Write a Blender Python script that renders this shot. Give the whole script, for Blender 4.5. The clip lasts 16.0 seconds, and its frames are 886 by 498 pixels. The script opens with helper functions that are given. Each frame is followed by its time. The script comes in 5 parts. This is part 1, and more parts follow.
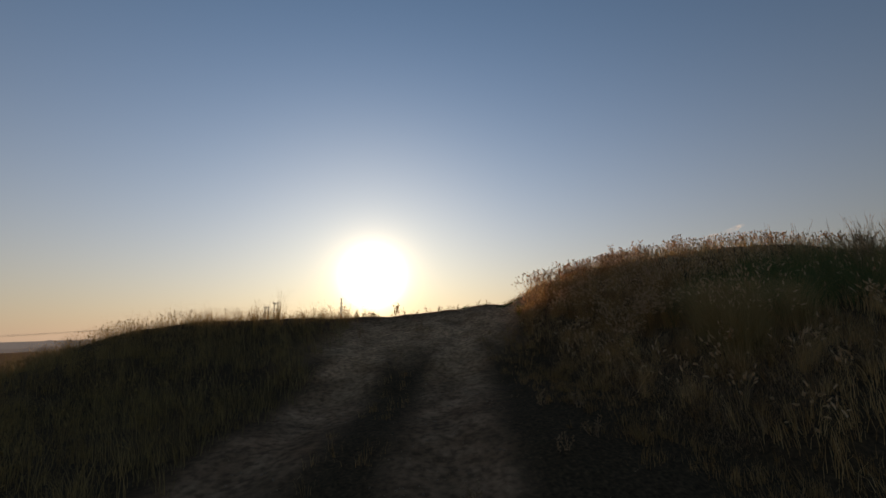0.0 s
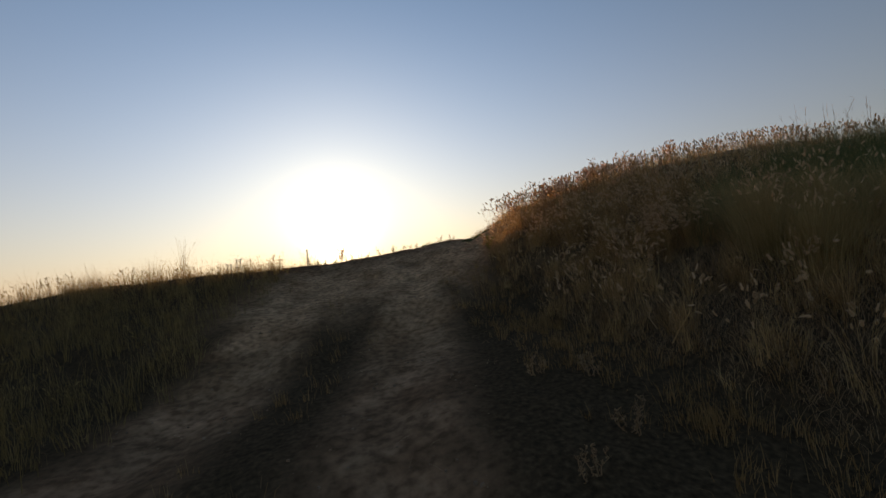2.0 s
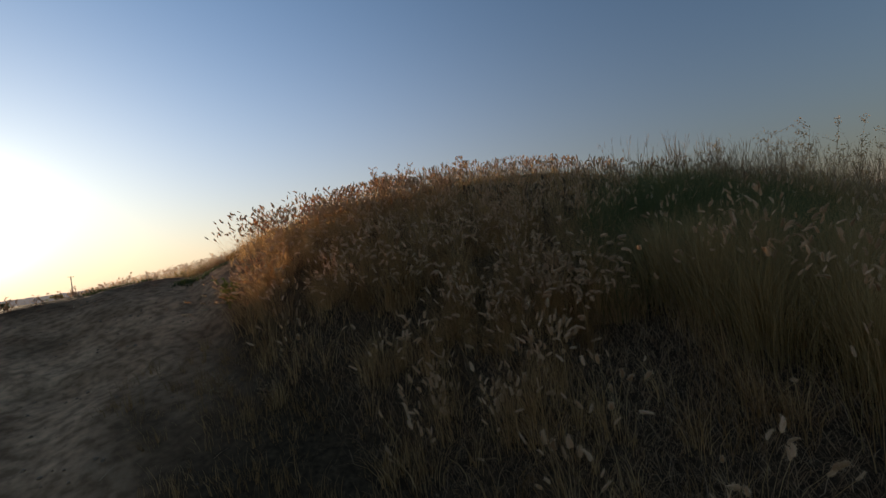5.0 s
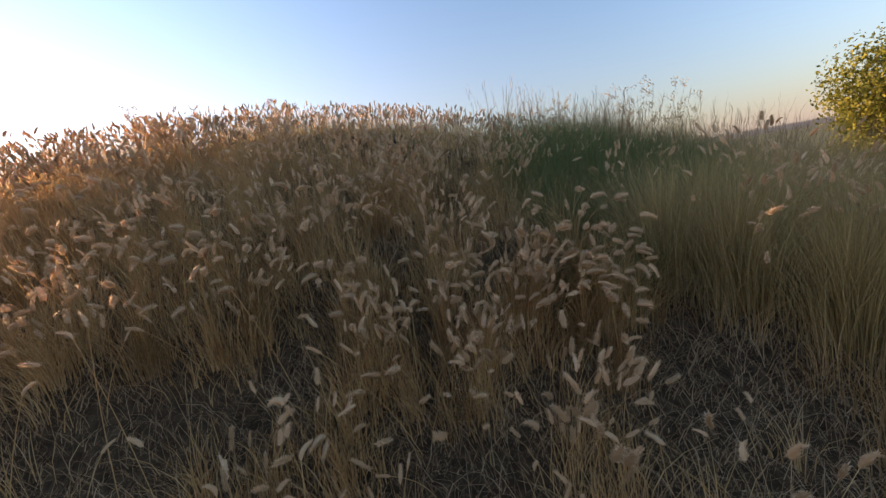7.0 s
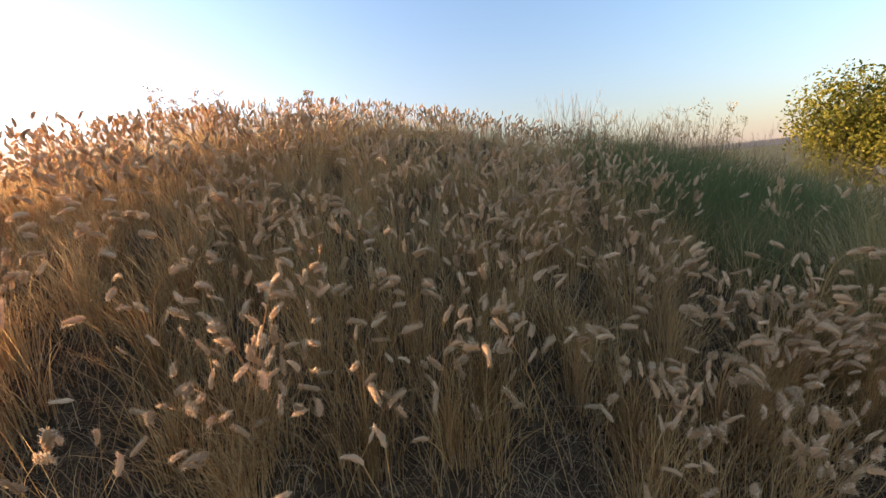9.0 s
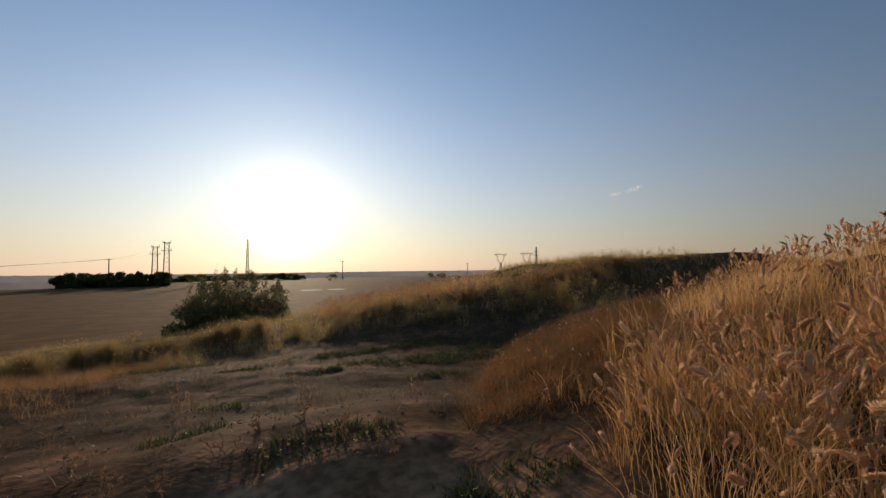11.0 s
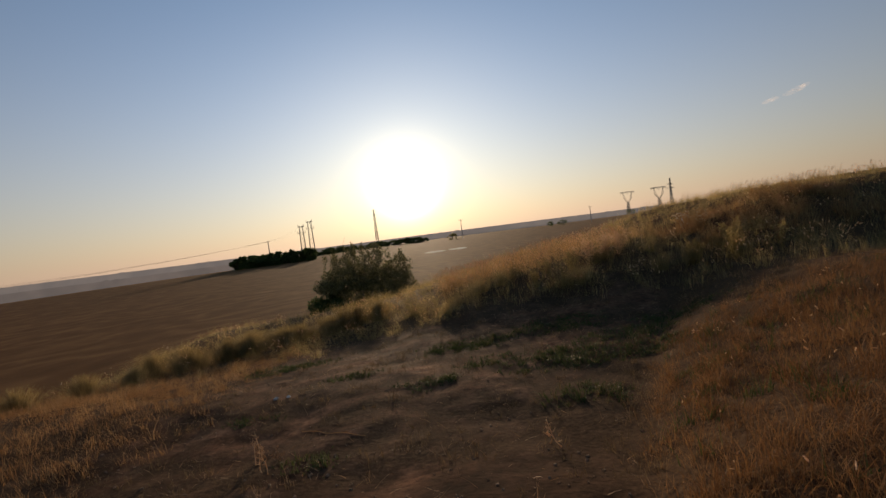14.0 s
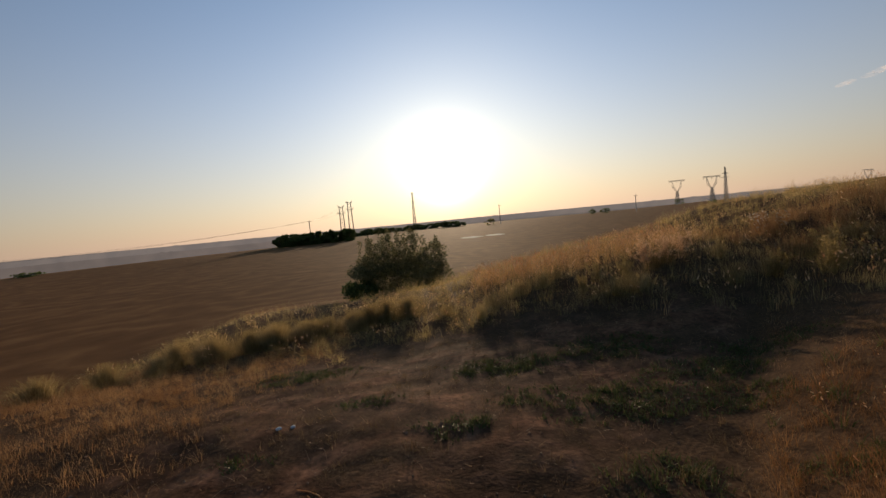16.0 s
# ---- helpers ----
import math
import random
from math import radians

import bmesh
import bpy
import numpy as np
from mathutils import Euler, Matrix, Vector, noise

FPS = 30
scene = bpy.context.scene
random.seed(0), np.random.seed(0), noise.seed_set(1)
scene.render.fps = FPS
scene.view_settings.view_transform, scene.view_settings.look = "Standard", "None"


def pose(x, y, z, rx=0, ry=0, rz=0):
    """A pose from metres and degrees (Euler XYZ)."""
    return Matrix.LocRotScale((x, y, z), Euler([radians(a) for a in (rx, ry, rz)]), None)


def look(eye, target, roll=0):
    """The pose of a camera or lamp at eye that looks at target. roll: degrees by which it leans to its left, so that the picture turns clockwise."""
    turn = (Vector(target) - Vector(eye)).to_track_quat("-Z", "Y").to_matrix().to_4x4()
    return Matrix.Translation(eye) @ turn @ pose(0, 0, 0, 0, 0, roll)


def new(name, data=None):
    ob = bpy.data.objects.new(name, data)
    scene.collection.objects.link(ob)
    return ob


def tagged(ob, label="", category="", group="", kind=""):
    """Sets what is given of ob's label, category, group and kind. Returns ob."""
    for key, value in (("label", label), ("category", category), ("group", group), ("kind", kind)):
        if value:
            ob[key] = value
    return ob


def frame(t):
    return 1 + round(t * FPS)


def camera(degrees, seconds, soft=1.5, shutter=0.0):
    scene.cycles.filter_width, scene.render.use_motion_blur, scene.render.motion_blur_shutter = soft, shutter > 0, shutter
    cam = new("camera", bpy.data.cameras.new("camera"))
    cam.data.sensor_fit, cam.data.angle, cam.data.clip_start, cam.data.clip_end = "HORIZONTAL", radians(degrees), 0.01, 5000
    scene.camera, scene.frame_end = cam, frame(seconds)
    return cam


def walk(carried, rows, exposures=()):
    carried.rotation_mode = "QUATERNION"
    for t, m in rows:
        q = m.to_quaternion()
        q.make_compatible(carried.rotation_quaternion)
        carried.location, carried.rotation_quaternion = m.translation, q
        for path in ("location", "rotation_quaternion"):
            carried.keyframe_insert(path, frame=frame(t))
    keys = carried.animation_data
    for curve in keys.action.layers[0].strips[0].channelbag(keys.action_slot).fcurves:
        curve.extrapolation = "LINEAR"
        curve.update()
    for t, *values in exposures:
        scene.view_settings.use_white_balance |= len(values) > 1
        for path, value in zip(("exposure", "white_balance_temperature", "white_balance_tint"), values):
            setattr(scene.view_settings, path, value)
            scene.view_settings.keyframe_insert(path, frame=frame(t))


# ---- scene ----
cam = camera(93.3, 16.0)
PATH = [
    (0, (0.414, -0.431, 1.15), (0.745, 1.506, 1.521), -2.0),
    (0.5, (0.576, -0.064, 1.132), (0.917, 1.892, 1.369), -2.1),
    (1, (0.53, 0.613, 1.122), (0.88, 2.571, 1.332), -2.2),
    (1.5, (0.709, 1.056, 1.142), (1.095, 3.013, 1.291), -6.7),
    (2, (1.07, 1.606, 1.123), (1.545, 3.547, 1.212), -6.6),
    (2.5, (1.072, 2.179, 1.176), (1.472, 4.138, 1.219), -6.7),
    (3, (0.954, 2.757, 1.341), (1.399, 4.707, 1.382), -4.1),
    (3.5, (1.158, 3.246, 1.38), (1.765, 5.149, 1.477), -7.4),
    (4, (1.59, 3.655, 1.542), (2.483, 5.444, 1.608), -9.8),
    (4.5, (1.854, 4.055, 1.593), (3.113, 5.609, 1.611), -9.2),
    (5, (2.02, 4.508, 1.752), (3.525, 5.826, 1.729), -7.5),
    (5.2, (2.043, 4.651, 1.774), (3.587, 5.922, 1.741), -7.4),
    (7.3, (3.211, 6.09, 1.838), (5.129, 6.551, 1.51), -9.7),
    (7.5, (3.303, 6.215, 1.83), (5.222, 6.667, 1.494), -9.5),
    (8, (3.489, 6.483, 1.902), (5.403, 6.913, 1.516), -8.0),
    (8.5, (3.418, 6.763, 2.011), (5.343, 7.197, 1.682), -6.7),
    (9, (3.227, 7.1, 2.163), (5.17, 7.424, 1.82), -6.3),
    (9.5, (3.035, 7.307, 2.355), (4.931, 7.888, 2.1), -7.2),
    (10, (2.889, 7.815, 2.522), (4.547, 8.928, 2.414), -9.2),
    (10.2, (3.146, 8.16, 2.598), (4.605, 9.528, 2.583), -7.8),
    (12.3, (3.251, 9.603, 2.923), (3.345, 11.599, 3.01), -1.8),
    (12.5, (3.312, 9.686, 2.946), (3.386, 11.684, 2.993), -3.8),
    (13, (3.375, 10.076, 2.976), (3.415, 12.076, 2.964), -3.8),
    (13.5, (3.442, 10.336, 3.127), (3.553, 12.332, 3.057), -6.9),
    (14, (3.694, 10.658, 3.16), (3.834, 12.652, 3.082), -7.2),
    (14.5, (3.815, 10.897, 3.303), (3.915, 12.886, 3.118), -7.8),
    (15, (3.816, 11.213, 3.296), (3.824, 13.204, 3.106), -6.8),
    (15.5, (3.736, 11.498, 3.421), (3.75, 13.482, 3.164), -4.6),
    (16, (3.801, 11.713, 3.445), (3.759, 13.708, 3.31), -5.4),
]
EXPO = [(0.0, 0.5, 9000, 18), (1.0, 0.68, 9300, 18), (1.5, 0.88, 9300, 18), (3.5, 0.95, 9300, 18), (4.5, 0.88, 8500, 16), (5.2, 0.88, 7900, 14), (7.3, 2.9, 8200, 21), (8.0, 3.25, 8400, 21), (8.5, 3.3, 8500, 21), (9.0, 2.85, 8200, 18), (9.5, 2.5, 7900, 16), (10.2, 1.6, 7700, 14), (12.3, 0.4, 8500, 16), (13.5, 0.65, 8600, 17), (15.0, 0.75, 8600, 17), (16.0, 0.85, 8500, 17)]
walk(cam, [(t, look(e, g, r)) for t, e, g, r in PATH], EXPO)

# ---- sky and sun ----
SUN_EL = radians(7.0)
SUN_DIR = Vector((0.0, math.cos(SUN_EL), math.sin(SUN_EL)))
world = bpy.data.worlds.new("evening_sky")
scene.world = world
world.use_nodes = True
wn, wl = world.node_tree.nodes, world.node_tree.links
wn.clear()


def wnode(kind, **kw):
    n = wn.new(kind)
    for k, v in kw.items():
        if k == "op":
            n.operation = v
        else:
            n.inputs[int(k[1:])].default_value = v
    return n


sky = wn.new("ShaderNodeTexSky")
sky.sky_type = "NISHITA"
sky.sun_disc = False
sky.sun_elevation, sky.sun_rotation = SUN_EL, 0.0
sky.altitude, sky.air_density, sky.dust_density, sky.ozone_density = 100.0, 1.0, 0.2, 3.2
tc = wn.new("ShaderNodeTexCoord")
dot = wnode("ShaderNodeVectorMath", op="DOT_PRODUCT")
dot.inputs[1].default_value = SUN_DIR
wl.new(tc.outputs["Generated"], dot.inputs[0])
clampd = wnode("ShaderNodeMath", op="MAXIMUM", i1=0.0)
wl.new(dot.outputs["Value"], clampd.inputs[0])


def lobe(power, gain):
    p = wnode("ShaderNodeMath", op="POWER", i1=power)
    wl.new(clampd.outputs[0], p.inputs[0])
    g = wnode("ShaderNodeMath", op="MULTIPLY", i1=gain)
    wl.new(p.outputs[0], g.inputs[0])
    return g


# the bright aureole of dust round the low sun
bg_sky = wnode("ShaderNodeBackground", i1=0.115)
clear = wn.new("ShaderNodeMix")
clear.data_type, clear.blend_type = "RGBA", "MULTIPLY"
clear.inputs["Factor"].default_value = 1.0
clear.inputs["B"].default_value = (0.63, 0.97, 1.12, 1)
wl.new(sky.outputs[0], clear.inputs["A"])
wl.new(clear.outputs["Result"], bg_sky.inputs[0])
half = wnode("ShaderNodeMath", op="MULTIPLY_ADD", i1=0.5, i2=0.5)
wl.new(dot.outputs["Value"], half.inputs[0])
# a clear sky is dimmest at right angles to the sun
square = wnode("ShaderNodeMath", op="POWER", i1=2.0)
wl.new(dot.outputs["Value"], square.inputs[0])
depth = wnode("ShaderNodeMath", op="MULTIPLY_ADD", i1=0.046, i2=0.077)
wl.new(square.outputs[0], depth.inputs[0])
wl.new(depth.outputs[0], bg_sky.inputs[1])
# pale dusty haze that thickens towards the horizon
sep = wn.new("ShaderNodeSeparateXYZ")
wl.new(tc.outputs["Generated"], sep.inputs[0])
up = wnode("ShaderNodeMath", op="MAXIMUM", i1=0.0)
wl.new(sep.outputs[2], up.inputs[0])
fall = wnode("ShaderNodeMath", op="MULTIPLY", i1=-4.0)
wl.new(up.outputs[0], fall.inputs[0])
ex = wnode("ShaderNodeMath", op="EXPONENT")
wl.new(fall.outputs[0], ex.inputs[0])
thick = wnode("ShaderNodeMath", op="MULTIPLY_ADD", i1=0.97, i2=0.0)
wl.new(ex.outputs[0], thick.inputs[0])
bg_haze = wnode("ShaderNodeBackground", i1=0.46)
# dust scatters more light forwards than back
cube = wnode("ShaderNodeMath", op="POWER", i1=4.5)
wl.new(half.outputs[0], cube.inputs[0])
back = wnode("ShaderNodeMath", op="MULTIPLY_ADD", i1=0.10, i2=0.076)
wl.new(square.outputs[0], back.inputs[0])
glow = wnode("ShaderNodeMath", op="MULTIPLY_ADD", i1=0.319)
wl.new(cube.outputs[0], glow.inputs[0])
wl.new(back.outputs[0], glow.inputs[2])
wl.new(glow.outputs[0], bg_haze.inputs[1])
warmth = wn.new("ShaderNodeMix")
warmth.data_type = "RGBA"
warmth.inputs["A"].default_value = (1.0, 0.86, 0.83, 1)
warmth.inputs["B"].default_value = (1.0, 0.79, 0.68, 1)
near_sun = wnode("ShaderNodeMapRange", i1=0.35, i2=0.92)
wl.new(half.outputs[0], near_sun.inputs[0])
wl.new(near_sun.outputs[0], warmth.inputs["Factor"])
wl.new(warmth.outputs["Result"], bg_haze.inputs[0])
both = wn.new("ShaderNodeMixShader")
wl.new(thick.outputs[0], both.inputs[0])
wl.new(bg_sky.outputs[0], both.inputs[1])
wl.new(bg_haze.outputs[0], both.inputs[2])
mix_now = both
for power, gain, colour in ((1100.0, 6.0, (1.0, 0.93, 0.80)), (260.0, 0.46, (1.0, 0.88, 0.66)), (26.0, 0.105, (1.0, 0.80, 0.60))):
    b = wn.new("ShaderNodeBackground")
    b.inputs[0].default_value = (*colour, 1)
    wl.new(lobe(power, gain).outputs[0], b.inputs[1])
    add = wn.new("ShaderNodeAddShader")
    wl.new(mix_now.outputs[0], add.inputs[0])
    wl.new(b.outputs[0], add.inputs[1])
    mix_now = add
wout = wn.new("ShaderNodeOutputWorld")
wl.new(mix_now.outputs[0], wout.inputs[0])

sun = new("sun", bpy.data.lights.new("sun", "SUN"))
sun.data.energy, sun.data.angle, sun.data.color = 2.0, radians(0.6), (1.0, 0.87, 0.70)
sun.matrix_world = look((0, 0, 40), Vector((0, 0, 40)) - SUN_DIR)


# ---- materials ----
def nodes_of(name):
    m = bpy.data.materials.new(name)
    m.use_nodes = True
    nt = m.node_tree
    nt.nodes.clear()
    return m, nt.nodes, nt.links


def ramp(nd, stops):
    r = nd.new("ShaderNodeValToRGB")
    e = r.color_ramp.elements
    while len(e) < len(stops):
        e.new(0.5)
    for el, (p, c) in zip(e, stops):
        el.position, el.color = p, (*c, 1)
    return r


def plant_mat(name, stops, translucent=0.45, rough=0.6, clump=0.0):
    """Thin leaf or awn: diffuse in front, light passing through from behind; each piece a little different."""
    m, nd, ln = nodes_of(name)
    geo = nd.new("ShaderNodeNewGeometry")
    r = ramp(nd, stops)
    nz = nd.new("ShaderNodeTexNoise")
    nz.inputs["Scale"].default_value = 0.9
    nz.inputs["Detail"].default_value = 3
    ln.new(geo.outputs["Position"], nz.inputs["Vector"])
    mr = nd.new("ShaderNodeMapRange")
    mr.inputs[1].default_value, mr.inputs[2].default_value = 0.3, 0.7
    ln.new(nz.outputs["Fac"], mr.inputs[0])
    mx = nd.new("ShaderNodeMix")
    mx.inputs["Factor"].default_value = clump
    ln.new(geo.outputs["Random Per Island"], mx.inputs["A"])
    ln.new(mr.outputs[0], mx.inputs["B"])
    ln.new(mx.outputs["Result"], r.inputs[0])
    p = nd.new("ShaderNodeBsdfPrincipled")
    p.inputs["Roughness"].default_value = rough
    p.inputs["Specular IOR Level"].default_value = 0.12
    ln.new(r.outputs[0], p.inputs["Base Color"])
    t = nd.new("ShaderNodeBsdfTranslucent")
    ln.new(r.outputs[0], t.inputs["Color"])
    ms = nd.new("ShaderNodeMixShader")
    ms.inputs[0].default_value = translucent
    ln.new(p.outputs[0], ms.inputs[1])
    ln.new(t.outputs[0], ms.inputs[2])
    o = nd.new("ShaderNodeOutputMaterial")
    ln.new(ms.outputs[0], o.inputs[0])
    return m


def solid_mat(name, c1, c2, scale=6.0, rough=0.8, metal=0.0, bump=0.3, detail=6.0):
    m, nd, ln = nodes_of(name)
    tcn = nd.new("ShaderNodeTexCoord")
    nz = nd.new("ShaderNodeTexNoise")
    nz.inputs["Scale"].default_value, nz.inputs["Detail"].default_value = scale, detail
    ln.new(tcn.outputs["Object"], nz.inputs["Vector"])
    r = ramp(nd, [(0.3, c1), (0.7, c2)])
    ln.new(nz.outputs["Fac"], r.inputs[0])
    p = nd.new("ShaderNodeBsdfPrincipled")
    p.inputs["Roughness"].default_value, p.inputs["Metallic"].default_value = rough, metal
    ln.new(r.outputs[0], p.inputs["Base Color"])
    bp = nd.new("ShaderNodeBump")
    bp.inputs["Strength"].default_value, bp.inputs["Distance"].default_value = bump, 0.02
    ln.new(nz.outputs["Fac"], bp.inputs["Height"])
    ln.new(bp.outputs[0], p.inputs["Normal"])
    o = nd.new("ShaderNodeOutputMaterial")
    ln.new(p.outputs[0], o.inputs[0])
    return m


M_DRY = plant_mat("dry_straw", [(0.0, (0.34, 0.165, 0.062)), (0.4, (0.62, 0.345, 0.142)), (0.75, (0.80, 0.50, 0.24)), (1.0, (0.54, 0.315, 0.105))], 0.45, clump=0.35)
M_HEAD = plant_mat("seed_head", [(0.0, (0.46, 0.26, 0.135)), (0.45, (0.76, 0.48, 0.268)), (1.0, (0.90, 0.65, 0.42))], 0.42)
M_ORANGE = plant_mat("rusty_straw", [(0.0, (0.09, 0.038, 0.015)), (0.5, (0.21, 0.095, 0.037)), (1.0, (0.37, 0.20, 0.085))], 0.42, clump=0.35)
M_GREEN = plant_mat("green_grass", [(0.0, (0.09, 0.105, 0.036)), (0.5, (0.16, 0.17, 0.06)), (1.0, (0.30, 0.25, 0.11))], 0.45, clump=0.3)
M_BANK = plant_mat("bank_straw", [(0.0, (0.14, 0.082, 0.03)), (0.5, (0.28, 0.17, 0.064)), (1.0, (0.46, 0.29, 0.12))], 0.38, clump=0.4)
M_RIDGE = plant_mat("ridge_grass", [(0.0, (0.14, 0.10, 0.039)), (0.45, (0.28, 0.20, 0.08)), (0.8, (0.46, 0.33, 0.155)), (1.0, (0.60, 0.45, 0.25))], 0.7, clump=0.4)
M_TUFT = plant_mat("golden_tuft", [(0.0, (0.22, 0.132, 0.045)), (0.5, (0.45, 0.28, 0.112)), (1.0, (0.68, 0.46, 0.22))], 0.5, clump=0.3)
M_OLIVE = plant_mat("olive_grass", [(0.0, (0.19, 0.098, 0.036)), (0.5, (0.38, 0.20, 0.08)), (1.0, (0.58, 0.33, 0.15))], 0.42, clump=0.4)
M_EDGE = plant_mat("tawny_straw", [(0.0, (0.15, 0.066, 0.027)), (0.5, (0.32, 0.162, 0.068)), (1.0, (0.52, 0.315, 0.15))], 0.45, clump=0.35)
M_LEAF = plant_mat("bush_leaf", [(0.0, (0.045, 0.07, 0.02)), (0.6, (0.08, 0.11, 0.035)), (1.0, (0.14, 0.15, 0.05))], 0.45)
M_TREE_Y = plant_mat("yellowing_leaf", [(0.0, (0.08, 0.085, 0.016)), (0.6, (0.18, 0.155, 0.028)), (1.0, (0.32, 0.24, 0.04))], 0.45)
M_BUSH = plant_mat("shrub_leaf", [(0.0, (0.085, 0.08, 0.035)), (0.6, (0.165, 0.15, 0.065)), (1.0, (0.28, 0.235, 0.11))], 0.4)
M_LITTER = plant_mat("grey_straw", [(0.0, (0.20, 0.10, 0.052)), (0.5, (0.40, 0.225, 0.12)), (1.0, (0.62, 0.40, 0.23))], 0.25, clump=0.3)
M_BARK = solid_mat("bark", (0.06, 0.045, 0.03), (0.14, 0.105, 0.075), 9)
M_STEEL = solid_mat("galvanised_steel", (0.16, 0.16, 0.16), (0.24, 0.235, 0.23), 3, 0.55, 0.7, 0.05)
M_CONCRETE = solid_mat("pole_concrete", (0.24, 0.23, 0.21), (0.36, 0.34, 0.31), 2, 0.9)
M_STONE = solid_mat("pale_stone", (0.42, 0.40, 0.37), (0.62, 0.60, 0.56), 20, 0.85)
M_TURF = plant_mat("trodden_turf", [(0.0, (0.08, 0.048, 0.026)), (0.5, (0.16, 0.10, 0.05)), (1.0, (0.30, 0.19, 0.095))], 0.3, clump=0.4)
M_WEED = plant_mat("creeping_weed", [(0.0, (0.035, 0.045, 0.015)), (0.5, (0.065, 0.08, 0.026)), (1.0, (0.12, 0.125, 0.045))], 0.3, clump=0.2)
M_SPRIG = plant_mat("yellow_green_leaf", [(0.0, (0.12, 0.13, 0.03)), (0.5, (0.22, 0.22, 0.05)), (1.0, (0.36, 0.34, 0.09))], 0.45, clump=0.2)
M_CRUMB = solid_mat("dry_clod", (0.15, 0.082, 0.047), (0.34, 0.19, 0.11), 4, 0.95)
M_WIRE = solid_mat("cable", (0.05, 0.05, 0.05), (0.08, 0.08, 0.08), 1, 0.5, 0.5, 0.0)
M_WHITE = plant_mat("white_petal", [(0.0, (0.6, 0.58, 0.5)), (1.0, (0.8, 0.78, 0.7))], 0.4)


# ---- ground ----
def smooth(a, b, v):
    t = np.clip((v - a) / (b - a), 0, 1)
    return t * t * (3 - 2 * t)


BASE_Y = [-400, -30, -10, -0.4, 1.5, 2.7, 3.6, 4.5, 6.5, 7.2, 7.9, 8.6, 9.6, 10.5, 11.6, 12.4, 13.5, 14.6, 16.4, 18, 25]
BASE_Z = [-3.0, -3.0, -2.2, -0.5, -0.48, -0.3, -0.1, 0.08, 0.28, 0.52, 0.78, 0.98, 1.2, 1.4, 1.62, 1.6, 1.42, 1.29, 1.2, 1.06, 0.6]
BROW_X = [-60, -20, -6, -1.5, 3, 5, 9, 12, 16, 25, 60]
BROW_Z = [-2.8, -1.4, 0.0, 0.25, 0.7, 1.2, 1.85, 2.15, 3.1, 3.6, 1.0]


def wobble(x, y, s, seed):
    """Cheap smooth unevenness from a few crossing waves."""
    r = np.random.RandomState(seed)
    z = np.zeros_like(x)
    for k in range(7):
        a, f, ph = r.uniform(0, 6.3), r.uniform(0.6, 1.7) / s, r.uniform(0, 6.3)
        z = z + np.sin((x * np.cos(a) + y * np.sin(a)) * f * 6.28 + ph + 1.3 * np.sin((x * np.sin(a) - y * np.cos(a)) * f * 3.1 + ph * 2))
    return z / 7


def foot(y):
    """Where the mound's foot lies along the path."""
    return 3.6 + 0.17 * np.clip(y - 9.0, 0, None) ** 1.5 + 0.30 * np.clip(4.0 - y, 0, None)


def grass_edge(y):
    """Where the mound's grass begins; it stands back from the path on the climb's last stretch."""
    return foot(y) + 0.68 * smooth(8.7, 9.6, y) * (1 - smooth(10.8, 11.8, y))


def tracks(x, y):
    """The path's middle line and half width."""
    c = np.interp(y, [-6, 0, 4, 8, 12.4, 16, 20], [-0.6, 0.1, 0.75, 1.7, 2.6, 2.8, 3.2])
    return x - c


